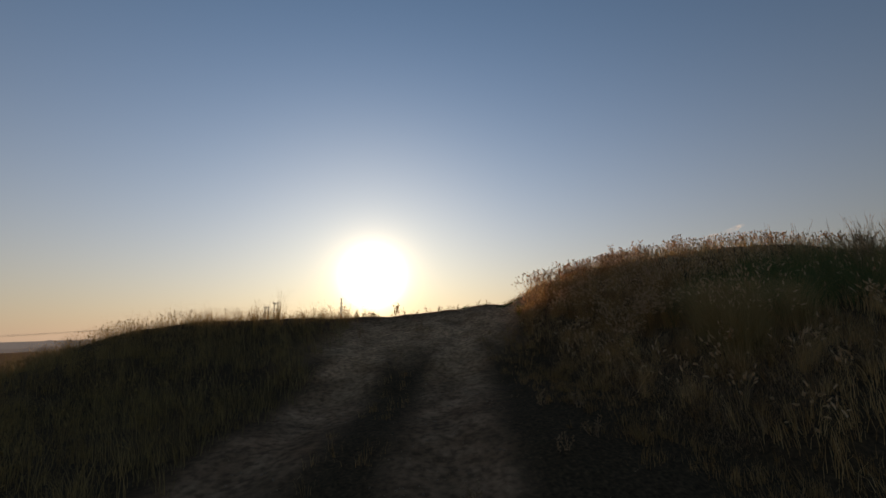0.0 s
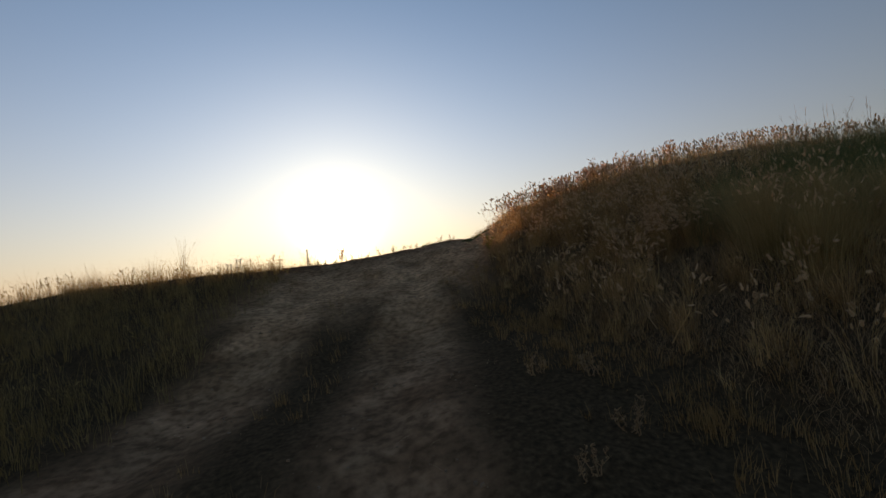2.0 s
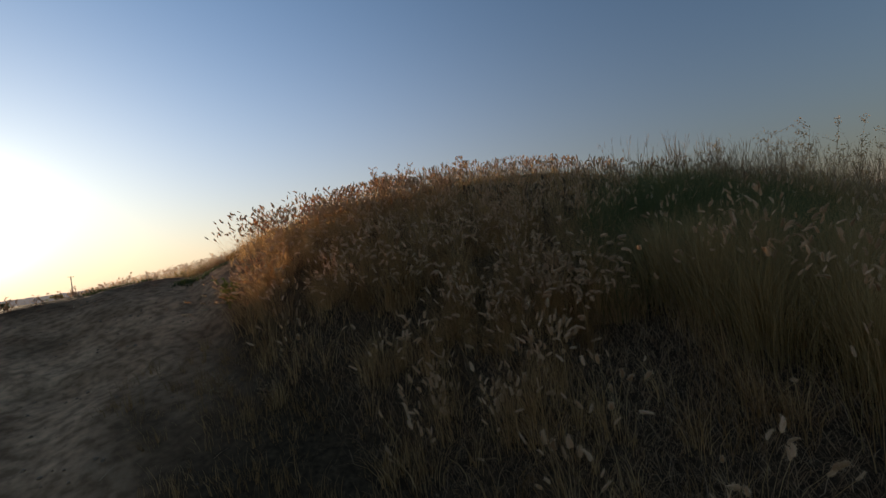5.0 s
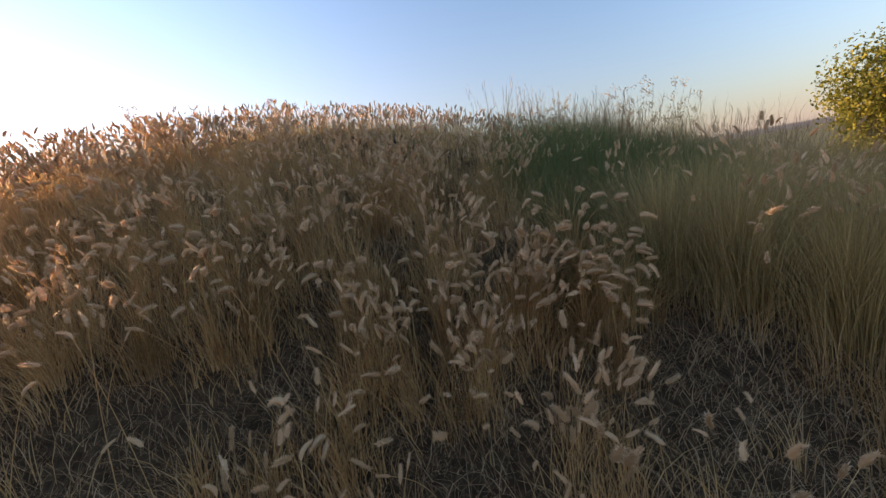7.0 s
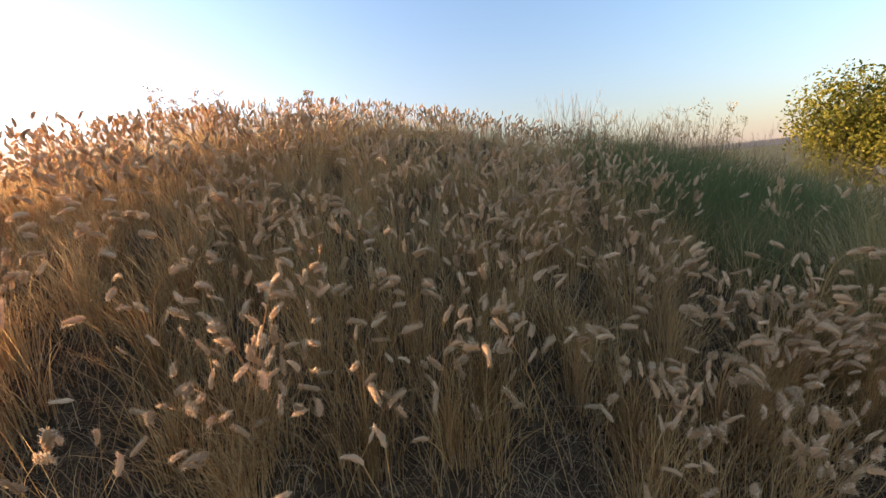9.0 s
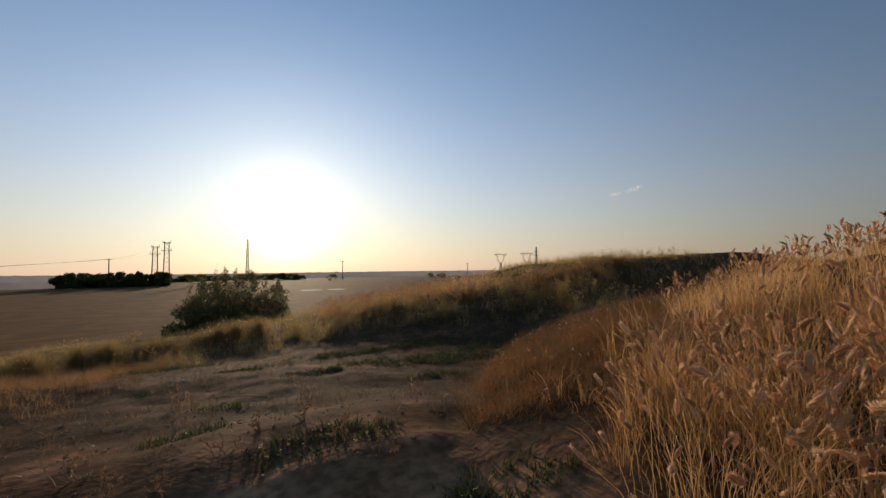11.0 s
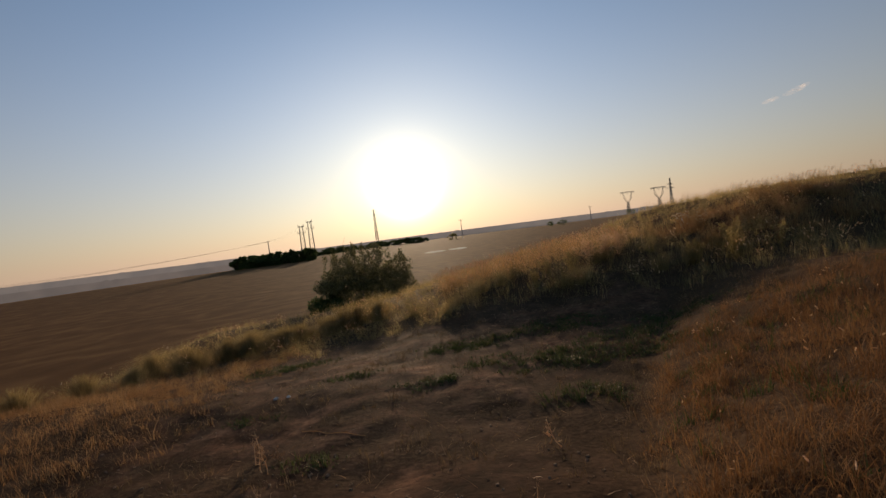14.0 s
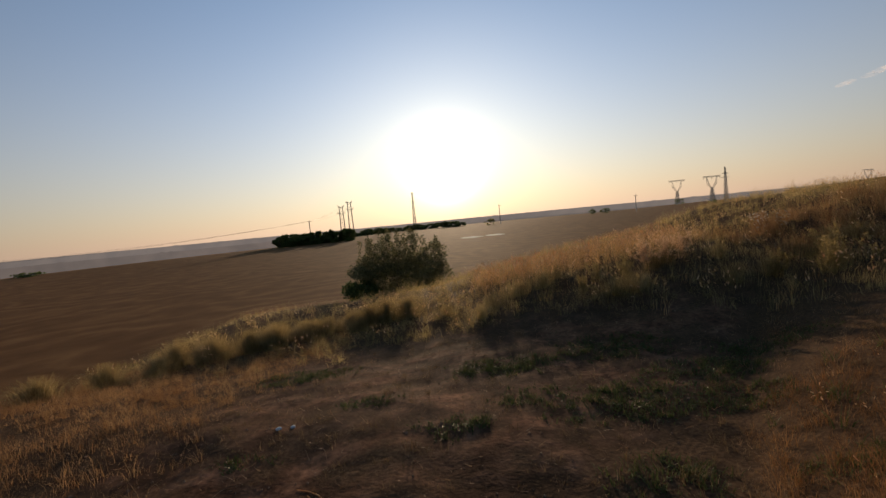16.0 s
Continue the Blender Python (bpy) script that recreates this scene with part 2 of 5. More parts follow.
def height(x, y):
    x, y = np.asarray(x, float), np.asarray(y, float)
    xr = np.interp(y, [0, 3, 5, 7, 12, 14], [0.6, 1.1, 2.1, 3.1, 3.6, 3.6])
    tilt = np.interp(y, [-5, 0, 4, 8, 10, 12, 14, 16], [0.0, 0.03, 0.05, 0.10, 0.12, 0.03, 0.02, 0.0])
    z = np.interp(y, BASE_Y, BASE_Z) + tilt * np.clip(x - xr, -2.3, 0.8)
    d = np.clip(x - foot(y), 0, None)
    m = 2.45 * (1 - np.exp(-d / 3.0)) * (1 - smooth(10.0, 17.0, x)) * smooth(-6, 3.5, y + 0.2 * x)
    m = m * np.interp(y, [2.0, 4.2, 5.2, 6.2, 7.2, 8.2, 9.2, 10.2, 11.2, 12.2, 14.0], [0.62, 0.72, 0.82, 0.93, 0.93, 0.88, 0.84, 0.78, 0.70, 0.55, 0.5])
    z = z + m
    k = smooth(16.5, 24.0, y)
    z = z * (1 - k) + np.interp(x, BROW_X, BROW_Z) * k
    # falling away to the flat fields on all sides
    field = -2.9 + 0.9 * smooth(60, 240, y) - 0.4 * smooth(60, 240, np.abs(x))
    side = np.maximum(smooth(-4.0, -17, x), smooth(12.5, 24, x) * (1 - smooth(15, 21, y)))
    side = np.maximum(side, smooth(27, 51, y - 0.25 * np.clip(x - 6, 0, 30)))
    side = np.maximum(side, smooth(-4, -18, y))
    side = np.maximum(side, smooth(30, 55, x))
    z = z * (1 - side) + field * side
    near = np.exp(-((x - 4) ** 2 + (y - 12) ** 2) / 900)
    z = z + near * (0.06 * wobble(x, y, 2.2, 3) + 0.018 * wobble(x, y, 0.8, 5) + (0.014 - 0.008 * smooth(11, 13, y)) * wobble(x, y, 0.33, 8))
    # the ground swells where the path meets the mound
    z = z + 0.15 * np.exp(-((x - 3.5) / 1.25) ** 2) * smooth(8.8, 10.6, y) * (1 - smooth(12.4, 14.0, y))
    # wheel ruts
    t = tracks(x, y)
    rut = np.exp(-((t + 1.6) / 0.34) ** 2) + np.exp(-((t - 0.4) / 0.30) ** 2)
    z = z - 0.05 * rut * smooth(-8, -2, y) * (1 - smooth(11, 14, y))
    step = y - 9.55 + 0.75 * (x - 2.3) + 0.12 * wobble(x, y, 0.7, 15)
    z = z - 0.045 * smooth(0.0, -0.05, step) * smooth(-1.2, -0.1, step) * np.exp(-((x - 2.3) / 0.9) ** 4)
    edge = np.interp(np.degrees(np.arctan2(x - 3, y - 11)), [-180, -50, -20, -2, 20, 40, 180], [230, 205, 215, 370, 370, 600, 400])
    return z - 45.0 * smooth(1.0, 4.0, np.hypot(x, y) / edge)


def bare(x, y):
    """How bare the trodden soil lies, 0 to 1."""
    n = wobble(x, y, 1.3, 11) + 0.6 * wobble(x, y, 0.45, 12)
    t = tracks(x, y)
    lane = np.maximum(np.exp(-((t + 1.6) / 0.62) ** 4), np.exp(-((t - 0.42) / 0.60) ** 4))
    lane = np.maximum(lane, smooth(7.0, 9.5, y) * np.exp(-((t + 0.1) / 2.7) ** 6)) * (1 - smooth(13, 15, y))
    plateau = smooth(11.0, 12.5, y) * (1 - smooth(19.5, 22.5, y)) * smooth(-0.6, 0.8, x - 0.25 * (13 - y) * (y < 13)) * (1 - smooth(4.2, 5.4, x - 1.1 * np.clip(y - 15, 0, 9)))
    plateau = plateau * (0.62 + 0.75 * n)
    b = np.maximum(lane * (0.95 + 0.5 * n), plateau)
    b = b * (1 - smooth(-0.45, 0.15, x - grass_edge(y) + 0.35 * n))
    return np.clip(b, 0, 1)


def dark_blotches(x, y):
    """Blotches of darker earth on the plateau, thickest just past the crest."""
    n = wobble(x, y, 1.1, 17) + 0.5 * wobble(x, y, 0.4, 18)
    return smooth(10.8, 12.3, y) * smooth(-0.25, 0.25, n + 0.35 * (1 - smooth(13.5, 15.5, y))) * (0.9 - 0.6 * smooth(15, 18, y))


def axis_lines(a, b, step, reach, grow):
    v = list(np.arange(a, b + 1e-6, step))
    s, lo, hi = step, [], []
    p, q = v[0], v[-1]
    while max(-p, q) < reach:
        s *= grow
        p, q = p - s, q + s
        lo.append(p)
        hi.append(q)
    return np.array(lo[::-1] + v + hi)


def add_mesh(name, verts, faces, material, loops=None, smooth_shade=False):
    """A mesh object from arrays: faces of one corner count each, or several arrays of them."""
    me = bpy.data.meshes.new(name)
    groups = faces if isinstance(faces, list) else [faces]
    idx = np.concatenate([f.ravel() for f in groups]).astype(np.int32)
    counts = np.concatenate([np.full(len(f), f.shape[1], np.int32) for f in groups])
    me.vertices.add(len(verts))
    me.vertices.foreach_set("co", np.asarray(verts, np.float32).ravel())
    me.loops.add(len(idx))
    me.loops.foreach_set("vertex_index", idx)
    me.polygons.add(len(counts))
    me.polygons.foreach_set("loop_start", np.concatenate([[0], np.cumsum(counts)[:-1]]).astype(np.int32))
    me.polygons.foreach_set("use_smooth", np.full(len(counts), smooth_shade))
    me.update(calc_edges=True)
    me.materials.append(material)
    return new(name, me)


gx, gy = axis_lines(-3.0, 13.0, 0.085, 4200, 1.09), axis_lines(-3.0, 23.0, 0.085, 4200, 1.09)
GX, GY = np.meshgrid(gx, gy)
GZ = height(GX, GY)
nx, ny = len(gx), len(gy)
ii = np.arange(nx * ny).reshape(ny, nx)
quads = np.stack([ii[:-1, :-1], ii[:-1, 1:], ii[1:, 1:], ii[1:, :-1]], -1).reshape(-1, 4)


def ground_mat():
    m, nd, ln = nodes_of("soil_and_stubble")
    geo = nd.new("ShaderNodeNewGeometry")
    att = nd.new("ShaderNodeAttribute")
    att.attribute_name = "bareness"
    fld = nd.new("ShaderNodeAttribute")
    fld.attribute_name = "ploughland"

    def noise_at(scale, detail=6.0):
        n = nd.new("ShaderNodeTexNoise")
        n.inputs["Scale"].default_value, n.inputs["Detail"].default_value = scale, detail
        ln.new(geo.outputs["Position"], n.inputs["Vector"])
        return n

    big, mid, fine = noise_at(0.35), noise_at(2.3), noise_at(26, 8)
    soil = ramp(nd, [(0.28, (0.068, 0.037, 0.024)), (0.5, (0.145, 0.081, 0.052)), (0.72, (0.26, 0.15, 0.098))])
    ln.new(mid.outputs["Fac"], soil.inputs[0])
    litter = ramp(nd, [(0.3, (0.043, 0.023, 0.013)), (0.55, (0.088, 0.049, 0.026)), (0.8, (0.15, 0.087, 0.046))])
    ln.new(fine.outputs["Fac"], litter.inputs[0])
    patchy = noise_at(0.8, 4)
    red = ramp(nd, [(0.40, (0.60, 0.56, 0.54)), (0.5, (0.9, 0.80, 0.75)), (0.62, (1.3, 1.06, 0.94))])
    ln.new(patchy.outputs["Fac"], red.inputs[0])
    tint = nd.new("ShaderNodeMix")
    tint.data_type, tint.blend_type = "RGBA", "MULTIPLY"
    tint.inputs["Factor"].default_value = 1.0
    ln.new(soil.outputs[0], tint.inputs["A"])
    ln.new(red.outputs[0], tint.inputs["B"])
    # paler dust on the climbing path, lightened further for the sun's glare over it
    dusty = nd.new("ShaderNodeAttribute")
    dusty.attribute_name = "dust_and_glare"
    dust = ramp(nd, [(0.3, (0.44, 0.211, 0.107)), (0.7, (0.68, 0.354, 0.191))])
    ln.new(mid.outputs["Fac"], dust.inputs[0])
    mixd = nd.new("ShaderNodeMix")
    mixd.data_type = "RGBA"
    ln.new(dusty.outputs["Fac"], mixd.inputs["Factor"])
    ln.new(tint.outputs["Result"], mixd.inputs["A"])
    ln.new(dust.outputs[0], mixd.inputs["B"])
    # grit and small crumbs pressed into the surface
    grit = ramp(nd, [(0.36, (0.62, 0.60, 0.58)), (0.5, (0.98, 0.97, 0.96)), (0.66, (1.32, 1.30, 1.28))])
    ln.new(noise_at(12, 10).outputs["Fac"], grit.inputs[0])
    gritty = nd.new("ShaderNodeMix")
    gritty.data_type, gritty.blend_type = "RGBA", "MULTIPLY"
    gritty.inputs["Factor"].default_value = 1.0
    ln.new(mixd.outputs["Result"], gritty.inputs["A"])
    ln.new(grit.outputs[0], gritty.inputs["B"])
    blotch = nd.new("ShaderNodeAttribute")
    blotch.attribute_name = "dark_blotches"
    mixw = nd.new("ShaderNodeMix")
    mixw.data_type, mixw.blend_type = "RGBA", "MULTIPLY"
    ln.new(blotch.outputs["Fac"], mixw.inputs["Factor"])
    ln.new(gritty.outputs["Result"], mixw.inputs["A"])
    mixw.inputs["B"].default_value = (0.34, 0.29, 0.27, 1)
    soil = mixw
    mix1 = nd.new("ShaderNodeMix")
    mix1.data_type = "RGBA"
    ln.new(att.outputs["Fac"], mix1.inputs["Factor"])
    ln.new(litter.outputs[0], mix1.inputs["A"])
    ln.new(soil.outputs["Result"], mix1.inputs["B"])
    # stubble rows in the fields
    wv = nd.new("ShaderNodeTexWave")
    wv.inputs["Scale"].default_value, wv.inputs["Distortion"].default_value, wv.inputs["Detail"].default_value = 0.05, 30.0, 6
    mp = nd.new("ShaderNodeMapping")
    mp.inputs["Rotation"].default_value = (0, 0, radians(78))
    ln.new(geo.outputs["Position"], mp.inputs[0])
    ln.new(mp.outputs[0], wv.inputs[0])
    mixf = nd.new("ShaderNodeMix")
    mixf.inputs["Factor"].default_value = 0.72
    ln.new(wv.outputs["Fac"], mixf.inputs["A"])
    ln.new(big.outputs["Fac"], mixf.inputs["B"])
    stub = ramp(nd, [(0.2, (0.137, 0.057, 0.022)), (0.55, (0.20, 0.088, 0.034)), (0.85, (0.28, 0.134, 0.053))])
    ln.new(mixf.outputs["Result"], stub.inputs[0])
    mix2 = nd.new("ShaderNodeMix")
    mix2.data_type = "RGBA"
    ln.new(fld.outputs["Fac"], mix2.inputs["Factor"])
    ln.new(mix1.outputs["Result"], mix2.inputs["A"])
    ln.new(stub.outputs[0], mix2.inputs["B"])
    # the field to the east, its colour paled to look lit by the sun
    pale = nd.new("ShaderNodeAttribute")
    pale.attribute_name = "sunlit_field"
    straw = ramp(nd, [(0.3, (0.17, 0.125, 0.06)), (0.7, (0.25, 0.19, 0.095))])
    ln.new(big.outputs["Fac"], straw.inputs[0])
    mix3 = nd.new("ShaderNodeMix")
    mix3.data_type = "RGBA"
    ln.new(pale.outputs["Fac"], mix3.inputs["Factor"])
    ln.new(mix2.outputs["Result"], mix3.inputs["A"])
    ln.new(straw.outputs[0], mix3.inputs["B"])
    p = nd.new("ShaderNodeBsdfPrincipled")
    p.inputs["Roughness"].default_value = 0.95
    p.inputs["Specular IOR Level"].default_value = 0.018
    ln.new(mix3.outputs["Result"], p.inputs["Base Color"])
    addh = nd.new("ShaderNodeMath")
    addh.operation = "MULTIPLY_ADD"
    addh.inputs[1].default_value = 0.24
    ln.new(fine.outputs["Fac"], addh.inputs[0])
    ln.new(mid.outputs["Fac"], addh.inputs[2])
    bp = nd.new("ShaderNodeBump")
    bp.inputs["Strength"].default_value, bp.inputs["Distance"].default_value = 0.8, 0.05
    ln.new(addh.outputs[0], bp.inputs["Height"])
    ln.new(bp.outputs[0], p.inputs["Normal"])
    o = nd.new("ShaderNodeOutputMaterial")
    ln.new(p.outputs[0], o.inputs[0])
    return m


ground = add_mesh("ground", np.stack([GX, GY, GZ], -1).reshape(-1, 3), quads, ground_mat(), smooth_shade=True)
tagged(ground, "trodden brown soil path over a grassy rise, with flat stubble fields beyond", "ground", kind="structure")
for attr_name, values in (("bareness", bare(GX, GY)), ("dust_and_glare", (0.32 + 0.55 * smooth(5, 9, GY)) * (1 - smooth(10.0, 13.2, GY))), ("dark_blotches", dark_blotches(GX, GY)), ("ploughland", np.maximum.reduce([smooth(34, 44, GY), smooth(-11, -17, GX), smooth(22, 30, GX), smooth(-14, -20, GY)])), ("sunlit_field", smooth(24, 32, GX) * (1 - smooth(30, 60, GY)))):
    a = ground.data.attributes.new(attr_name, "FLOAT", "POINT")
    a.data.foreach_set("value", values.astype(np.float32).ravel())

# ---- grass ----
rng = np.random.RandomState(7)


def blades(pts, length, lean, width, segs=3, tip=0.15, droop=1.0):
    """Ribbons from the points up: each bends over towards its lean. Gives verts, faces."""
    n = len(pts)
    az = rng.uniform(0, 2 * np.pi, n)
    side = np.stack([np.cos(az), np.sin(az), np.zeros(n)], -1)
    vs = []
    for k in range(segs + 1):
        u = k / segs
        c = pts.copy()
        c[:, :2] += lean * (length * u ** (1.0 + droop))[:, None]
        out = np.hypot(lean[:, 0], lean[:, 1])
        c[:, 2] += length * u * np.sqrt(np.clip(1 - (out * u ** droop) ** 2 * 0.8, 0.1, 1))
        w = width * (1 - (1 - tip) * u)
        vs.append(c - side * w[:, None] / 2)
        vs.append(c + side * w[:, None] / 2)
    v = np.stack(vs, 1)
    base = np.arange(n)[:, None, None] * (2 * segs + 2)
    q = np.array([[2 * k, 2 * k + 1, 2 * k + 3, 2 * k + 2] for k in range(segs)])[None]
    return v.reshape(-1, 3), (base + q).reshape(-1, 4), vs


def scatter(n, x0, x1, y0, y1, weight):
    """About n points in the box, kept by the weight there."""
    x, y = rng.uniform(x0, x1, n), rng.uniform(y0, y1, n)
    keep = rng.uniform(0, 1, n) < weight(x, y)
    x, y = x[keep], y[keep]
    return np.stack([x, y, height(x, y) - 0.01], -1)


def tussock(pts, spread, each):
    """Gathers shoots into tufts round the points."""
    p = np.repeat(pts, each, 0)
    r, a = np.abs(rng.normal(0, spread, len(p))), rng.uniform(0, 6.283, len(p))
    off = np.stack([r * np.cos(a), r * np.sin(a)], -1)
    p = p.copy()
    p[:, :2] += off
    p[:, 2] = height(p[:, 0], p[:, 1]) - 0.01
    return p, off


WIND = np.array([-0.16, -0.10])


def grass_field(name, label, pts, mat, hmin, hmax, wid, segs=3, out=None, bend=0.30, droop=1.0, uneven=0.5):
    n = len(pts)
    ln_ = rng.uniform(hmin, hmax, n) * (0.85 + 0.3 * (wobble(pts[:, 0], pts[:, 1], 1.5, 21) + 0.5))
    ln_ = ln_ * np.clip(1 + uneven * wobble(pts[:, 0], pts[:, 1], 0.5, 23), 0.3, 1.8)
    lean = rng.normal(0, bend * 0.4, (n, 2)) + WIND * 0.5
    lean = lean + np.stack([wobble(pts[:, 0], pts[:, 1], 0.55, 81), wobble(pts[:, 0], pts[:, 1], 0.55, 83)], -1) * 0.5
    if out is not None:
        lean = lean + out
    v, f, _ = blades(pts, ln_, np.clip(lean, -0.9, 0.9), wid * rng.uniform(0.7, 1.3, n), segs, droop=droop)
    return tagged(add_mesh(name, v, f, mat), label, "grass", kind="stuff")


def on_mound(x, y):
    return smooth(-0.15, 0.35, x - grass_edge(y) + 0.25 * wobble(x, y, 0.9, 31)) * (y > 0.2) * (1 - smooth(14.5, 17, y)) * (1 - smooth(11.5, 13.5, x))


def green_patch(x, y):
    return smooth(1.25, 0.7, np.hypot((x - 7.3) / 2.0, (y - 5.3) / 1.0) + 0.25 * wobble(x, y, 0.8, 33))


def thin(x, y):
    return 0.55 + 0.6 * wobble(x, y, 0.8, 37)


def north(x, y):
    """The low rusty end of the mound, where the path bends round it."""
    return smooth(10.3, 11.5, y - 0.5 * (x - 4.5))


dens_near = lambda x, y: on_mound(x, y) * (1 - 0.8 * green_patch(x, y)) * np.clip(2.2 * thin(x, y) - 0.35, 0.06, 1) * (1 - 0.5 * smooth(7.0, 9.0, x))


def gaps(x, y):
    g = 0.92 * smooth(0.02, 0.3, wobble(x, y, 0.75, 39) - 0.25 * np.clip(x - foot(y) - 0.6, 0, 1.2))
    for a, c, r in ((4.65, 5.45, 0.42), (4.1, 7.5, 0.26), (4.45, 7.0, 0.2), (4.2, 8.5, 0.2)):
        g = np.maximum(g, 0.95 * smooth(1.15, 0.75, np.hypot(x - a, y - c) / r))
    return 1 - g


def tufted(x, y):
    """Where the grass stands in thick tufts, 0 to 1."""
    return np.clip(0.12 + 3.2 * (wobble(x, y, 0.62, 91) + 0.08), 0.04, 1)


close = lambda x, y: (x < 6.6) & (y > 3.2) & (y < 11.5)
p, off = tussock(scatter(5200, 3.0, 6.6, 3.2, 11.5, lambda x, y: (0.2 + 0.8 * tufted(x, y)) * dens_near(x, y) * (1 - north(x, y)) * gaps(x, y) * (0.25 + 0.75 * smooth(4.7, 5.7, y))), 0.055, 26)
grass_field("dry_grass", "dense dry golden grass on the mound", p, M_DRY, 0.10, 0.36, 0.0042, 4, off * 5.5, 0.75)
p, off = tussock(scatter(1300, 3.2, 6.4, 3.4, 11.0, lambda x, y: dens_near(x, y) * (1 - north(x, y)) * gaps(x, y) * (wobble(x, y, 0.9, 29) > -0.1)), 0.06, 26)
grass_field("olive_grass", "olive-gold grass tufts among the dry stems", p, M_OLIVE, 0.10, 0.30, 0.004, 4, off * 5.0, 0.7)
p, off = tussock(scatter(5200, 3.0, 13.0, 0.0, 16.5, lambda x, y: dens_near(x, y) * (1 - north(x, y)) * ~close(x, y)), 0.09, 18)
grass_field("crest_grass", "dry golden grass over the mound's crest", p, M_DRY, 0.12, 0.34, 0.006, 2, off * 2.2)
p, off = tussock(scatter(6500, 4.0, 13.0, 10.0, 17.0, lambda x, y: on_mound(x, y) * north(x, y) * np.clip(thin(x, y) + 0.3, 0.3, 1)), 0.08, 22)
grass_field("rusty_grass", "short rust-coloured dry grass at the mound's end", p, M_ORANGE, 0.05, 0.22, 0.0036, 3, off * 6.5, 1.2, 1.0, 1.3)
# fallen straw between the tufts
p = scatter(70000, 2.9, 6.4, 3.2, 12.5, lambda x, y: on_mound(x, y))
n_ = len(p)
ang = rng.uniform(0, 6.283, n_)
v_, f_, _ = blades(p + np.stack([0 * ang, 0 * ang, 0.012 + 0.09 * rng.uniform(0, 1, n_) ** 3], -1), rng.uniform(0.05, 0.22, n_), np.stack([np.cos(ang), np.sin(ang)], -1) * 0.95, rng.uniform(0.0018, 0.0042, n_), 3, droop=0.6)
rusty = north(p[:, 0], p[:, 1]) > 0.5
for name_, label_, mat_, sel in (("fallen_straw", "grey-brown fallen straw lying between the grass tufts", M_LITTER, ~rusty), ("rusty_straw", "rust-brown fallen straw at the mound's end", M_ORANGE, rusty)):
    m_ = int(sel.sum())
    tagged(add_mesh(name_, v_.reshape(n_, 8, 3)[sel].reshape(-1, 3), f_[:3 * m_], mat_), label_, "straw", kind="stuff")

# flowering stems with bristly heads
def head_template(seed, nod, bristles=70, rings=7, sides=6):
    r = np.random.RandomState(seed)
    vs, fs = [], []
    us = np.linspace(0, 1, rings)

    def axis(u):
        a = nod * u
        if abs(nod) < 1e-3:
            return np.array([0, 0, u]), np.array([1, 0, 0.0])
        return np.array([(1 - np.cos(a)) / nod, 0, np.sin(a) / nod]), np.array([np.cos(a), 0, -np.sin(a)])

    for u in us:
        c, nrm = axis(u)
        rad = 0.112 * np.sin(np.pi * (0.05 + 0.88 * u ** 0.8)) ** 0.7
        for k in range(sides):
            a = 2 * np.pi * k / sides + u * 2
            vs.append(c + rad * (nrm * np.cos(a) + np.array([0, 0.6, 0]) * np.sin(a)) * r.uniform(0.72, 1.25))
    quads_ = []
    for j in range(rings - 1):
        for k in range(sides):
            a, b = j * sides + k, j * sides + (k + 1) % sides
            quads_.append((a, b, b + sides, a + sides))
    tris = []
    for _ in range(bristles):
        u, a = r.uniform(0.03, 0.98), r.uniform(0, 6.283)
        c, nrm = axis(u)
        tang = np.array([-nrm[2], 0, nrm[0]])
        outv = nrm * np.cos(a) + np.array([0, 1, 0]) * np.sin(a)
        s = np.cross(outv, tang)
        outv = outv * [1, 0.5, 1]
        root = c + outv * 0.06
        end = root + (outv * 0.75 + tang * 0.7) * r.uniform(0.09, 0.21)
        i = len(vs)
        vs += [root - s * 0.013, root + s * 0.013, end]
        tris.append((i, i + 1, i + 2))
    return np.array(vs), np.array(quads_), np.array(tris)


